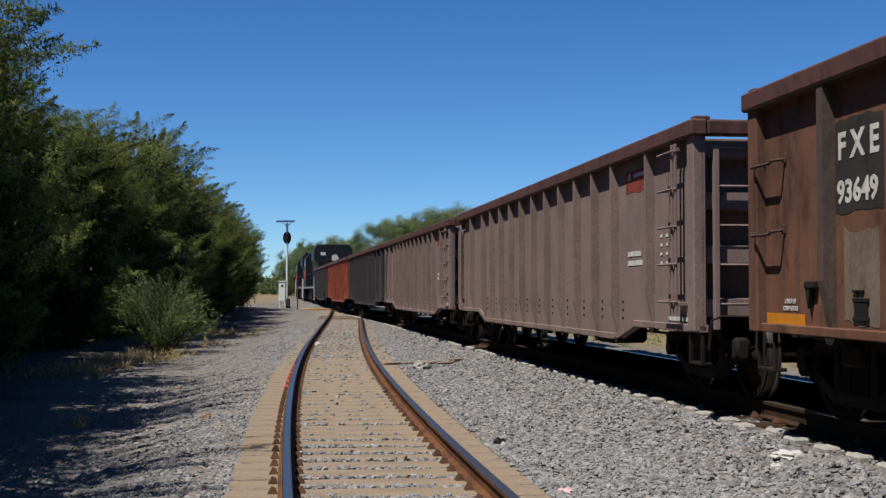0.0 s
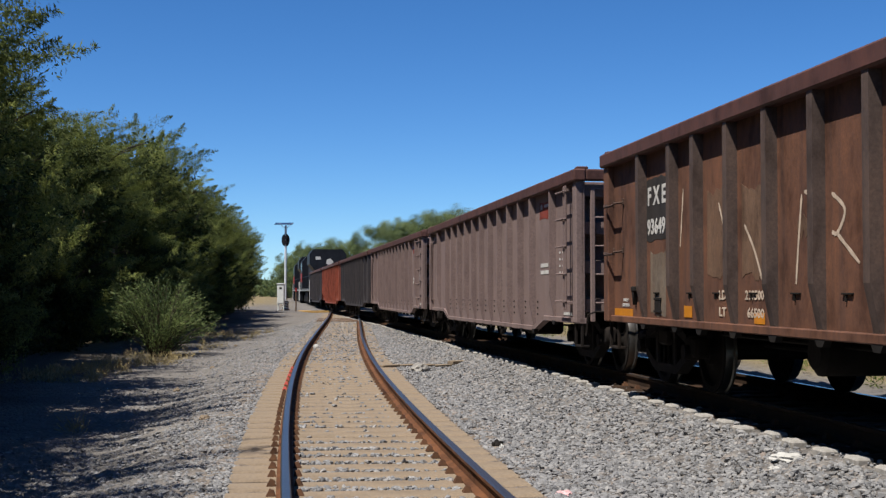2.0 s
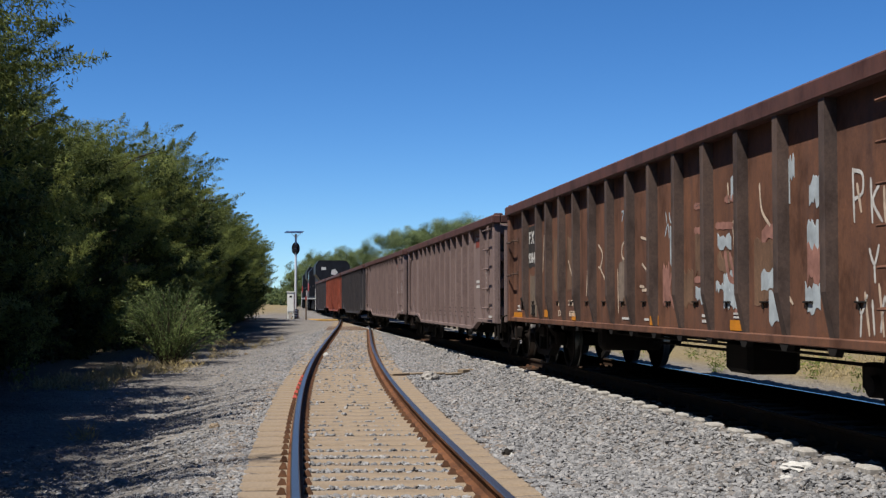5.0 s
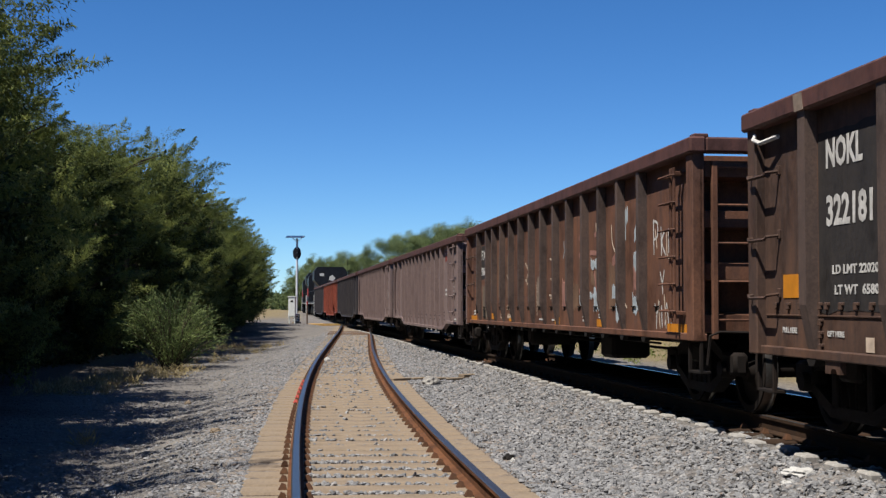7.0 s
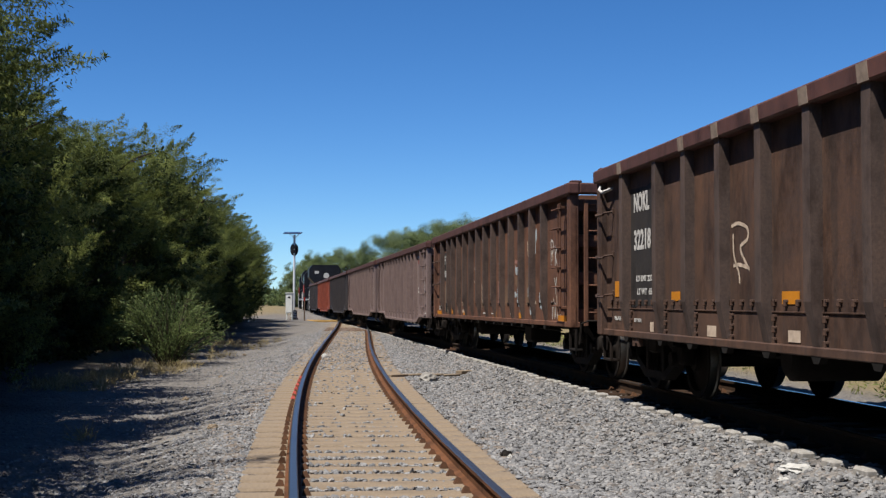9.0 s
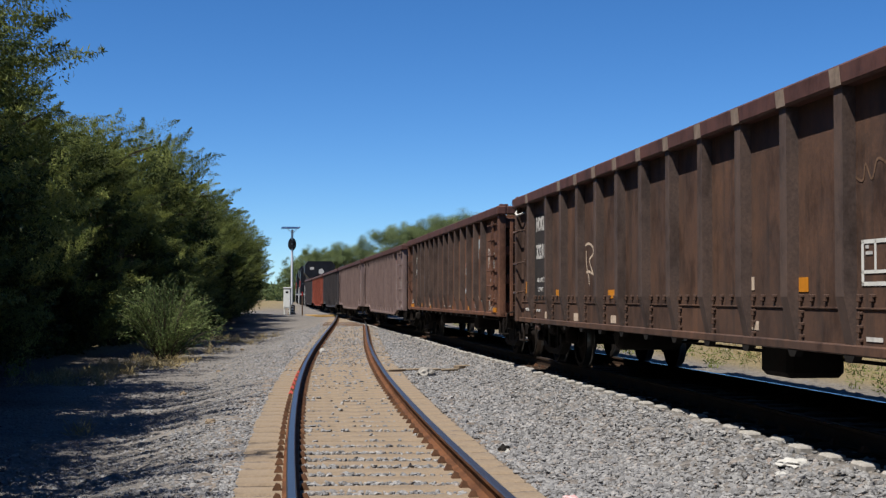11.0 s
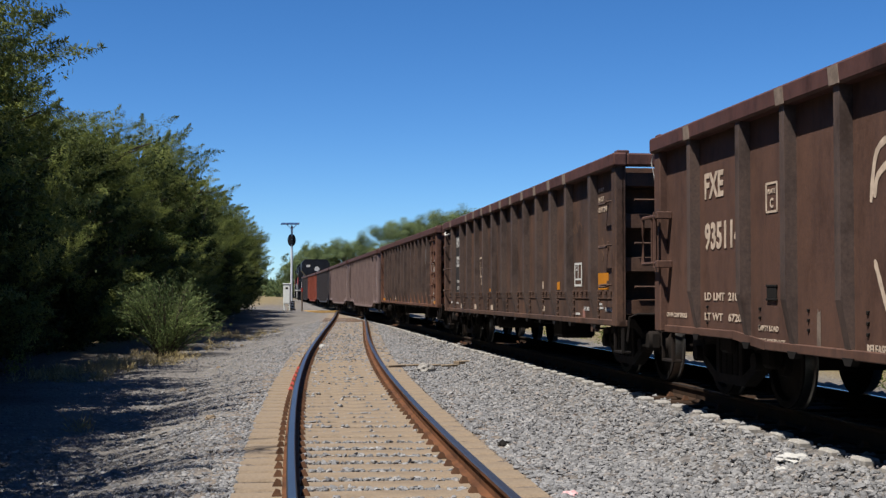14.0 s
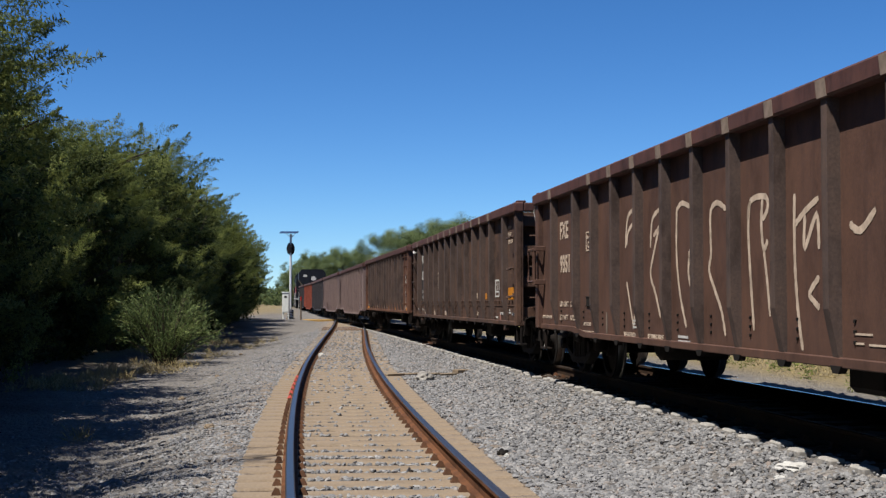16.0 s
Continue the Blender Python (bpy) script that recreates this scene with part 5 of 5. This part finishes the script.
for a0, a1, z0, z1, mat, k in ((13.80, 14.0, 1.92, 2.12, M_ICE, 41), (13.75, 14.0, 1.30, 1.60, M_PINK, 42), (12.74, 13.3, 1.66, 1.80, M_PINK, 43), (12.72, 13.2, 1.28, 1.40, M_ICE, 44), (13.3, 13.5, 2.20, 2.36, M_ICE, 45),
                               (11.55, 12.1, 1.42, 1.58, M_TAN, 46), (12.9, 13.35, 0.96, 1.18, M_ICE, 47), (9.70, 9.95, 1.10, 1.52, M_PINK, 48), (7.78, 8.26, 1.16, 1.62, M_PALE, 49), (5.45, 5.62, 1.86, 2.02, M_PALE, 50)):
    field(car_a, "sprayed_field", mat, a0, a1, z0, z1, 0.0035, "", 0.06, k)
field(car_a, "reflector", M_REFLECT, 11.9, 12.25, 0.85, 0.95, 0.006, "orange reflective square")
bars(car_a, 12.0, 12.24, 0.96, 1.03)
grab_iron(car_a, at(0.25), at(0.72), 2.20)
grab_iron(car_a, at(0.25), at(0.70), 1.60)
ladder(car_a, M_RUST, at(15.78), at(15.42), 0.95, 2.62, 6)
part("end_bracket", Shape().box(-SKIN - 0.05, -SKIN + 0.01, at(0.16), at(-0.02), 1.66, 1.82, 0.01), M_RUST, car_a)
part("latch", Shape().box(-SKIN - 0.06, -SKIN, at(1.40), at(1.22), 1.14, 1.20, 0.01).prism([(at(1.32), 1.14), (at(1.22), 1.14), (at(1.28), 0.98)], 0, -SKIN - 0.05, -SKIN), M_UNDER, car_a, "blackened latch")
part("placard_holder", Shape().box(-SKIN - 0.02, -SKIN, at(2.28), at(2.02), 1.04, 1.07, 0.004).box(-SKIN - 0.02, -SKIN, at(2.28), at(2.02), 0.90, 0.93, 0.004).box(-SKIN - 0.015, -SKIN, at(2.26), at(2.04), 0.93, 1.04, 0.004), M_UNDER, car_a, "dark placard holder")

# grimy car with stencilled numbers
field(car_n, "black_field", M_FADED, 1.46, 2.66, 1.08, 2.52, 0.003, "black painted field behind the numbers", 0.02, 5)
words(car_n, "NOKL", 1.62, 2.28, 2.22, 2.46)
words(car_n, "322181", 1.62, 2.44, 1.76, 2.01)
words(car_n, "LD LMT 220200", 1.72, 2.60, 1.38, 1.455)
words(car_n, "LT WT  65800", 1.76, 2.60, 1.22, 1.30)
words(car_n, "PULL HERE", 0.68, 1.0, 0.90, 0.95)
words(car_n, "LIFT HERE", 1.62, 1.93, 0.89, 0.935)
words(car_n, "IW 9'-5\"", 15.14, 15.42, 2.47, 2.53, M_CREAM)
words(car_n, "IH 5'-6\"", 15.14, 15.42, 2.34, 2.41, M_CREAM)
words(car_n, "CU FT 2743", 15.12, 15.58, 2.20, 2.27, M_CREAM)
words(car_n, "PULL HERE", 15.46, 15.79, 0.88, 0.93)
words(car_n, "LIFT HERE", 14.3, 14.6, 0.88, 0.93)
lettering("JACK HERE", 0.07, M_WHITE, car_n, at(14.86), 1.40, SKIN + 0.006, 0.46, upright=True)
for a0, a1, z0, z1 in ((0.70, 1.05, 1.20, 1.40), (3.14, 3.46, 1.15, 1.25), (6.33, 6.71, 1.12, 1.23), (12.35, 12.75, 1.18, 1.30), (15.10, 15.64, 1.17, 1.39)):
    field(car_n, "reflector", M_REFLECT, a0, a1, z0, z1, 0.006, "orange reflective square")
for a0, a1, z0, z1 in ((2.30, 2.44, 0.79, 0.90), (4.35, 4.62, 0.79, 0.90), (6.46, 6.72, 0.80, 0.90), (11.35, 11.55, 1.2, 1.32), (11.45, 11.65, 0.84, 0.92)):
    field(car_n, "paper_label", M_CREAM, a0, a1, z0, z1, 0.006, "faded paper label")
for a0, a1, z0, z1 in ((13.72, 14.17, 1.53, 1.56), (13.72, 14.17, 1.22, 1.25), (13.72, 13.76, 1.22, 1.56), (14.13, 14.17, 1.22, 1.56), (13.93, 13.96, 1.32, 1.56), (13.72, 14.17, 1.31, 1.335)):
    field(car_n, "panel_line", M_STRIPE, a0, a1, z0, z1, 0.006)
bars(car_n, 13.79, 13.90, 1.44, 1.53)
bars(car_n, 13.79, 14.05, 0.80, 0.86, 1)
field(car_n, "pink_label", M_PINK, 14.22, 14.36, 0.78, 0.90, 0.006, "pink paper label")
bars(car_n, 15.16, 15.36, 0.90, 1.0)
sprayed(car_n, M_CREAM, [[(5.12, 1.79), (5.14, 1.58), (5.27, 1.41), (5.29, 1.31)], [(5.07, 1.86), (5.27, 1.88), (5.5, 1.82), (5.5, 1.72), (5.31, 1.64), (5.55, 1.43)], [(5.12, 1.48), (5.27, 1.49), (5.55, 1.45)]], 0.035)
sprayed(car_n, M_TAN, [[(13.6, 2.05), (13.75, 2.0), (13.8, 2.12), (13.9, 2.0), (14.0, 2.14), (14.2, 2.05)], [(15.3, 1.86), (15.38, 1.78), (15.3, 1.7), (15.38, 1.62), (15.3, 1.55)]], 0.02)
for z in (2.27, 1.71, 1.20):
    grab_iron(car_n, at(0.18), at(0.62), z)
    grab_iron(car_n, at(15.62), at(16.02), z)
for a in (1.62, 14.78):
    part("lift_lug", Shape().prism([(at(a + 0.28), 0.72), (at(a + 0.28), 0.60), (at(a + 0.22), 0.60), (at(a + 0.20), 0.64), (at(a + 0.12), 0.64), (at(a + 0.10), 0.60), (at(a), 0.60), (at(a), 0.72)], 0, -SKIN - 0.03, -SKIN + 0.02), M_UMBER, car_n)
part("cable", Shape().tube([(-1.5, at(0.22), 2.70), (-1.56, at(0.28), 2.62), (-1.56, at(0.45), 2.57), (-1.5, at(0.72), 2.60)], 0.02, 6), M_WHITE, car_n, "pale hanging cable end")

# dark red-brown car
words(car_f, "FXE", 1.58, 2.14, 2.07, 2.33, M_CREAM)
words(car_f, "935114", 1.58, 2.62, 1.55, 1.83, M_CREAM)
for a0, a1, z0, z1 in ((3.24, 3.52, 2.08, 2.10), (3.24, 3.52, 1.83, 1.85), (3.24, 3.27, 1.83, 2.10), (3.49, 3.52, 1.83, 2.10)):
    field(car_f, "panel_line", M_CREAM, a0, a1, z0, z1, 0.006)
words(car_f, "PLATE", 3.29, 3.47, 2.00, 2.04, M_CREAM)
words(car_f, "C", 3.34, 3.42, 1.87, 1.96, M_CREAM)
words(car_f, "LD LMT  2188", 1.56, 2.62, 1.05, 1.13, M_CREAM)
words(car_f, "LT WT   6720", 1.56, 2.62, 0.85, 0.93, M_CREAM)
words(car_f, "2 INCH HF COMP SHOES", 0.12, 0.98, 0.86, 0.91, M_CREAM)
words(car_f, "EMPTY LOAD", 3.05, 3.52, 0.79, 0.84, M_CREAM)
words(car_f, "7/16\" ADJ BLOCK", 3.05, 3.68, 0.67, 0.725, M_CREAM)
words(car_f, "RELEASE ROD", 5.22, 5.74, 0.69, 0.755, M_CREAM)
words(car_f, "RETAINING VALVE", 6.26, 6.88, 0.69, 0.755, M_CREAM)
bars(car_f, 7.4, 7.8, 0.68, 0.78)
bars(car_f, 11.7, 11.98, 0.875, 0.905, 1, M_CREAM)
bars(car_f, 11.7, 11.84, 0.805, 0.835, 1, M_CREAM)
bars(car_f, 11.92, 12.2, 0.80, 0.83, 1, M_CREAM)
bars(car_f, 5.62, 5.78, 0.80, 0.92, 3)
sprayed(car_f, M_CREAM, [[(5.68, 2.25), (5.40, 2.15), (5.30, 1.79)], [(5.35, 1.37), (5.5, 1.09), (5.66, 0.8)], [(5.68, 2.09), (5.42, 1.98), (5.36, 1.82)], [(5.76, 1.2), (5.66, 0.82)], [(6.78, 2.18), (6.46, 2.07), (6.38, 1.75)], [(6.72, 1.96), (6.55, 1.74), (6.38, 1.45), (6.57, 1.22), (6.76, 0.95)], [(6.76, 1.98), (6.5, 1.88)],
                         [(7.38, 2.15), (7.36, 1.65), (7.47, 1.22), (7.68, 0.86)], [(7.38, 2.12), (7.56, 2.18), (7.84, 2.12)], [(7.84, 1.69), (7.76, 1.45), (7.85, 1.27)], [(8.92, 2.02), (8.67, 2.1), (8.48, 2.03), (8.47, 1.77), (8.48, 1.6), (8.42, 1.44), (8.56, 1.27), (8.77, 1.04), (8.88, 0.8)],
                         [(9.56, 2.06), (9.51, 1.83), (9.54, 1.46), (9.63, 0.87)], [(9.50, 1.88), (9.58, 2.05), (9.93, 2.06), (9.98, 1.95), (9.86, 1.86)], [(9.86, 2.05), (9.83, 1.81), (9.88, 1.6), (9.98, 1.67)], [(10.58, 2.03), (10.57, 1.77), (10.58, 1.39), (10.64, 1.01), (10.72, 0.73)],
                         [(10.58, 1.77), (10.79, 1.87), (11.06, 1.96)], [(10.79, 1.84), (10.78, 1.57), (11.02, 1.83), (11.06, 1.55)], [(11.06, 1.33), (10.87, 1.2), (10.96, 1.13), (11.06, 1.08)]], 0.055)
sprayed(car_f, M_CREAM, [[(11.62, 1.72), (11.80, 1.66), (12.05, 1.80)]], 0.06)
sprayed(car_f, M_CREAM, [[(7.84, 2.12), (7.93, 1.95), (7.86, 1.72)], [(7.78, 1.66), (7.90, 1.35), (8.0, 1.05)], [(9.88, 1.6), (9.96, 1.3), (10.02, 1.0)]], 0.05)
field(car_f, "pale_scrape", M_PALE, 4.33, 4.40, 0.68, 0.98, 0.006, "", 0.03, 8)
loop = Shape().tube([(-SKIN, at(0.40), 1.44), (-1.60, at(0.36), 1.45), (-1.60, at(-0.16), 1.45), (-1.60, at(-0.18), 1.48), (-1.60, at(-0.18), 1.94), (-1.60, at(-0.16), 1.97), (-1.60, at(0.36), 1.97), (-SKIN, at(0.40), 1.98)], 0.022, 7)
loop.tube([(-1.60, at(0.30), 1.40), (-1.60, at(0.30), 2.02)], 0.024, 7).tube([(-1.60, at(0.18), 1.45), (-1.60, at(0.18), 1.97)], 0.012, 6)
loop.box(-1.62, -SKIN, at(0.46), at(0.36), 1.40, 1.48, 0.008).box(-1.62, -SKIN, at(0.46), at(0.36), 1.94, 2.02, 0.008)
part("brake_step", loop, M_BROWN, car_f, "bent steel grab loop")
part("placard_holder", Shape().box(-SKIN - 0.02, -SKIN, at(3.50), at(3.26), 1.18, 1.20, 0.004).box(-SKIN - 0.02, -SKIN, at(3.50), at(3.26), 1.06, 1.08, 0.004).box(-SKIN - 0.014, -SKIN, at(3.49), at(3.27), 1.08, 1.18, 0.004), M_UNDER, car_f, "dark placard holder")
part("cable", Shape().tube([(-1.52, at(0.02), 2.74), (-1.54, at(-0.03), 2.6), (-1.5, at(-0.02), 2.4), (-1.44, at(0.02), 2.3)], 0.008, 5), M_WHITE, car_f, "thin hanging wire")

LUG = mesh_of("rivet", Shape().box(-0.014, 0.004, -0.012, 0.012, -0.010, 0.018, 0.004).box(-0.012, 0.004, -0.026, 0.0, 0.008, 0.018, 0.003), M_UNDER)


def place_lug(car, y, z):
    ob = new("rivet", LUG)
    ob.parent = car
    ob.location = (-SKIN, y, z)


# mauve-brown cars
for car in (car_b, car_c):
    field(car, "red_field", M_REDPATCH, 13.52, 14.40, 2.30, 2.56, 0.003, "worn red painted emblem field", 0.015, 2)
    field(car, "emblem", M_WHITE, 13.60, 13.74, 2.46, 2.53, 0.006, "", 0.02, 3)
    bars(car, 13.86, 14.3, 2.46, 2.54, 1)
    bars(car, 13.60, 14.22, 1.40, 1.62)
    for k in range(4):
        bars(car, 14.92, 15.0, 1.40 + 0.1 * k, 1.46 + 0.1 * k, 1)
        bars(car, 15.12, 15.2, 1.40 + 0.1 * k, 1.46 + 0.1 * k, 1)
    bars(car, 15.2, 15.95, 0.78, 0.86, 1)
    words(car, "FX", 1.2, 1.5, 2.12, 2.32)
    words(car, "93", 1.2, 1.5, 1.62, 1.84)
    ladder(car, M_MAUVE, at(15.82), at(15.40), 0.88, 2.66, 5)
    for a in (0.3, 0.62):
        part("grab_iron", Shape().tube([(-SKIN, at(a), 2.5), (-SKIN - 0.08, at(a), 2.46), (-SKIN - 0.08, at(a), 1.0), (-SKIN, at(a), 0.96)], 0.014, 6), M_MAUVE, car)
    for y in RIBS_B[1:-1]:
        for z in (0.78, 0.88, 0.98):
            place_lug(car, y - 0.2, z)
for y in RIBS:
    for z in (0.82, 0.90, 0.98):
        place_lug(car_f, y - 0.28, z)
for car, top in ((car_n, 2.89), (car_f, 2.87)):
    for k, y in enumerate(RIBS):
        if k not in (1, 12):
            part("weld_patch", Shape().prism([(y - 0.10, top - 0.165), (y + 0.08, top - 0.165), (y + 0.11, top - 0.02), (y - 0.07, top - 0.02)], 0, -1.580, -1.574), M_PALE, car, "pale bare weld mark")


# ---- signal mast and cabinet ----
def signal_mast():
    x, y = -10.27, 85.0
    z = float(ground_z(x, y)) - 0.02
    up = -0.50 - z
    m = tagged(new("signal_mast"), "white signal mast with a solar panel and round black signal head", "railway signal")
    m.location = (x, y, z)
    part("mast", Shape().tube([(0, 0, 0.2), (0, 0, 5.95 + up)], 0.075, 12), M_POLE, m, "white tubular mast")
    base = part("base", Shape().box(-0.19, 0.19, -0.19, 0.19, 0.10, 0.62, 0.02), M_BLACK, m, "base with black and white stripes")
    part("footing", Shape().box(-0.26, 0.26, -0.26, 0.26, -0.05, 0.10, 0.03), M_SLEEPER, m, "dusty concrete footing")
    for k in range(3):
        b = 0.12 + k * 0.165
        part("base_stripe", Shape().prism([(-0.18, b + 0.08), (-0.18, b + 0.18), (0.18, b + 0.10), (0.18, b)], 1, -0.202, -0.192), M_STRIPE, base)
    part("signal_head", Shape().prism([(0.27 * math.cos(a * math.pi / 10), 4.98 + up + 0.42 * math.sin(a * math.pi / 10)) for a in range(20)], 1, -0.06, 0.0), M_BLACK, m, "oval black signal background")
    part("signal_hood", Shape().tube([(0, -0.06, 5.15 + up), (0, -0.4, 5.13 + up)], 0.13, 12).tube([(0, -0.06, 4.85 + up), (0, -0.36, 4.83 + up)], 0.13, 12), M_BLACK, m)
    part("solar_panel", Shape().prism([(-0.4, 5.98 + up), (-0.4, 6.02 + up), (0.4, 6.16 + up), (0.4, 6.12 + up)], 0, -0.70, 0.48), M_PANEL, m, "tilted solar panel")
    part("panel_brace", Shape().tube([(0, 0, 5.7 + up), (0.42, 0, 6.1 + up)], 0.02, 5).tube([(0, 0, 5.7 + up), (-0.42, 0, 6.1 + up)], 0.02, 5), M_POLE, m)
    c = tagged(new("relay_cabinet"), "pale grey signal cabinet on legs beside the mast", "cabinet")
    c.location = (x - 0.20, y - 0.75, z)
    part("body", Shape().box(-0.23, 0.23, -0.2, 0.2, 0.42, 1.72, 0.02), M_CABINET, c)
    part("roof", Shape().box(-0.27, 0.27, -0.25, 0.25, 1.72, 1.78, 0.02), M_CABINET, c)
    part("door", Shape().box(-0.19, 0.19, -0.215, -0.202, 0.50, 1.66, 0.006), M_CABINET, c)
    part("vent", Shape().box(-0.08, 0.08, -0.225, -0.216, 1.40, 1.52, 0.004), M_UNDER, c)
    for dx in (-0.18, 0.18):
        for dy in (-0.15, 0.15):
            part("leg", Shape().box(dx - 0.03, dx + 0.03, dy - 0.03, dy + 0.03, -0.05, 0.43, 0.004), M_CABINET, c)


signal_mast()


# ---- small things by the track ----
def lump(name, label, category, x, y, w, d, h, mat, seed):
    rng = random.Random(seed)
    bm = bmesh.new()
    bmesh.ops.create_icosphere(bm, subdivisions=3, radius=1.0)
    for v in bm.verts:
        k = 1 + rng.uniform(-0.16, 0.16) + 0.16 * math.sin(5 * v.co.x + seed) * math.sin(4 * v.co.y + 2 * seed)
        v.co = Vector((v.co.x * w / 2 * k, v.co.y * d / 2 * k, max(v.co.z, -0.4) * h * k))
    me = bpy.data.meshes.new(name)
    bm.to_mesh(me)
    bm.free()
    me.materials.append(mat)
    ob = new(name, me)
    ob.location = (x, y, float(ground_z(x, y)) + h * 0.25)
    ob.rotation_euler = (0, 0, rng.uniform(0, 6))
    return tagged(ob, label, category)


lump("white_rock", "flat white crumbled lime rock on the ballast", "rock", 2.93, 10.95, 0.30, 0.26, 0.05, M_WHITEROCK, 4)
lump("white_rock", "small white crumb of lime rock on the ballast", "rock", 2.76, 10.75, 0.10, 0.10, 0.03, M_WHITEROCK, 5)
lump("dark_stone", "dark stone lying on the ballast", "stone", 0.57, 13.1, 0.13, 0.10, 0.06, M_UNDER, 6)
lump("white_pebble", "white pebble beside the dark stone", "stone", 0.60, 12.95, 0.06, 0.06, 0.04, M_WHITEROCK, 7)
lump("white_pebble", "white pebble inside the siding rail", "stone", -3.45, 35.5, 0.16, 0.14, 0.08, M_WHITEROCK, 8)
lump("stone_block", "pale broken concrete block on the ballast", "stone", -0.43, 25.4, 0.36, 0.30, 0.14, M_PALESLEEPER, 9)
lump("litter", "pink scrap of litter on the ballast", "litter", 0.95, 10.05, 0.16, 0.12, 0.03, plain("pink_plastic", (0.495, 0.297, 0.297), 0.6, 0, 0.2, 20), 10)
for k, (x, y) in enumerate(((-4.9, 24.0), (-7.0, 44.0), (-5.4, 30.5), (-3.0, 16.4))):
    lump("grey_stone", "grey stone on the dusty shoulder", "stone", x, y, 0.14, 0.11, 0.05, M_SLEEPER, 20 + k)


def duct_cover():
    sh = Shape()
    for k in range(5):
        x = -1.08 + 0.36 * k
        y = 26.6 + 0.32 * k
        z = float(ground_z(x, y)) + 0.03
        m = Matrix.Translation((x, y, z)) @ Matrix.Rotation(math.atan2(0.32, 0.36), 4, "Z")
        tmp = Shape().box(-0.235, 0.235, -0.09, 0.09, -0.05, 0.03, 0.01)
        sh.add([m @ Vector(p) for p in tmp.v], tmp.f)
    tagged(new("duct_cover", mesh_of("duct_cover", sh, M_SLEEPER)), "pale concrete duct cover across the ballast", "duct cover")


duct_cover()


def points_timbers():
    for k in range(9):
        y = 61.0 + 0.75 * k
        a, b = float(siding_x(y)) - 1.3, float(main_x(y)) + 1.3
        z = float(min(siding_z(y), main_z(y))) - 0.15
        ob = new("points_timber", mesh_of("points_timber", Shape().box(a, b, y - 0.13, y + 0.13, z - 0.12, z + random.uniform(0, 0.015), 0.015), M_WOOD))
        ob.parent = siding
        tagged(ob, "long brown timber under the points")


points_timbers()


def red_clips():
    sh = Shape()
    for x, y, z, th in siding_points(4.2 + 0.523 * 31, 4.2 + 0.523 * 42, 0.523 * 2):
        for side in (-1,):
            l = -RAIL_GAUGE + side * 0.078
            clip_shape(sh, x + l * math.cos(th), y + l * math.sin(th), z - 0.16, th, side)
    part("red_clips", sh, plain("chipped_red_paint", (0.34, 0.06, 0.05), 0.8, 0, 0.4, 30), siding, "red painted rail clips")


red_clips()


def crossing():
    """Ochre boards of a crossing beyond the points, with a thin marker post."""
    for k in range(6):
        s = 76.6 + 0.32 * k
        x, y, z, th = main_at(s)
        ob = new("crossing_board", mesh_of("crossing_board", Shape().box(-4.6, -0.9, -0.15, 0.15, -0.12, 0.02, 0.015), M_YELLOW))
        z = max(z - 0.05, float(ground_z(x - 2.5, y)) + 0.06)
        ob.matrix_basis = Matrix.Translation((x, y, z)) @ Matrix.Rotation(th, 4, "Z")
        tagged(ob, "ochre dusty timber board of a track crossing", "board", "boards of the crossing")
    x, y = -9.35, 83.0
    p = tagged(new("marker_post"), "thin rusty marker post with a pale top", "post")
    p.location = (x, y, float(ground_z(x, y)))
    part("post", Shape().tube([(0, 0, -0.1), (0, 0, 1.25)], 0.045, 8), M_WOOD, p)
    part("top", Shape().tube([(0, 0, 1.25), (0, 0, 1.5)], 0.05, 8), M_RED, p)


crossing()


def dry_grass():
    rng = np.random.default_rng(91)
    spots = np.concatenate([np.stack([rng.uniform(-9.6, -7.2, 60), rng.uniform(38, 56, 60)], 1), np.stack([rng.uniform(-9.0, -7.0, 90), rng.uniform(26, 37, 90)], 1), np.stack([rng.uniform(6.5, 14, 420), rng.uniform(9, 60, 420)], 1), np.stack([rng.normal(-4.75, 0.12, 2), rng.normal(16.9, 0.2, 2)], 1)])
    z = ground_z(spots[:, 0], spots[:, 1])
    me = leaf_cloud("dry_grass", np.column_stack([spots, z + 0.03]), np.where(spots[:, 0] > 4, 0.24, 0.16), 60, 0.15, 0.011, plain("dry_straw", (0.277, 0.218, 0.106), 0.9, 0, 0.3, 3), 92, -1.2)
    tagged(new("dry_grass", me), "tufts of dry straw-coloured grass", "grass", kind="stuff")


dry_grass()


# ---- motion ----
def travelled(t):
    return 2.49385 * t + 0.01406 * t * t / 2 + 0.005554 * t ** 3 / 6


def on_track(s, reach):
    a, b = Vector(main_at(s + reach)[:3]), Vector(main_at(s - reach)[:3])
    y = (a - b).normalized()
    x = y.cross(Vector((0, 0, 1))).normalized()
    z = x.cross(y)
    m = Matrix((x, y, z)).transposed().to_4x4()
    m.translation = (a + b) / 2
    return m


def motions():
    times = [0.5 * k for k in range(33)]
    for thing, s in MOVERS:
        walk(thing, [(t, on_track(s + travelled(t), TRUCK_AT)) for t in times])
    for thing, s in LOCOS:
        walk(thing, [(t, on_track(s + travelled(t), 6.9)) for t in times])
    turns = [0.15 * k for k in range(107)] + [16.0]
    for wheel, a in wheelsets:
        walk(wheel, [(t, pose(0, a, WHEEL_R, -math.degrees(travelled(t) / WHEEL_R))) for t in turns])


motions()
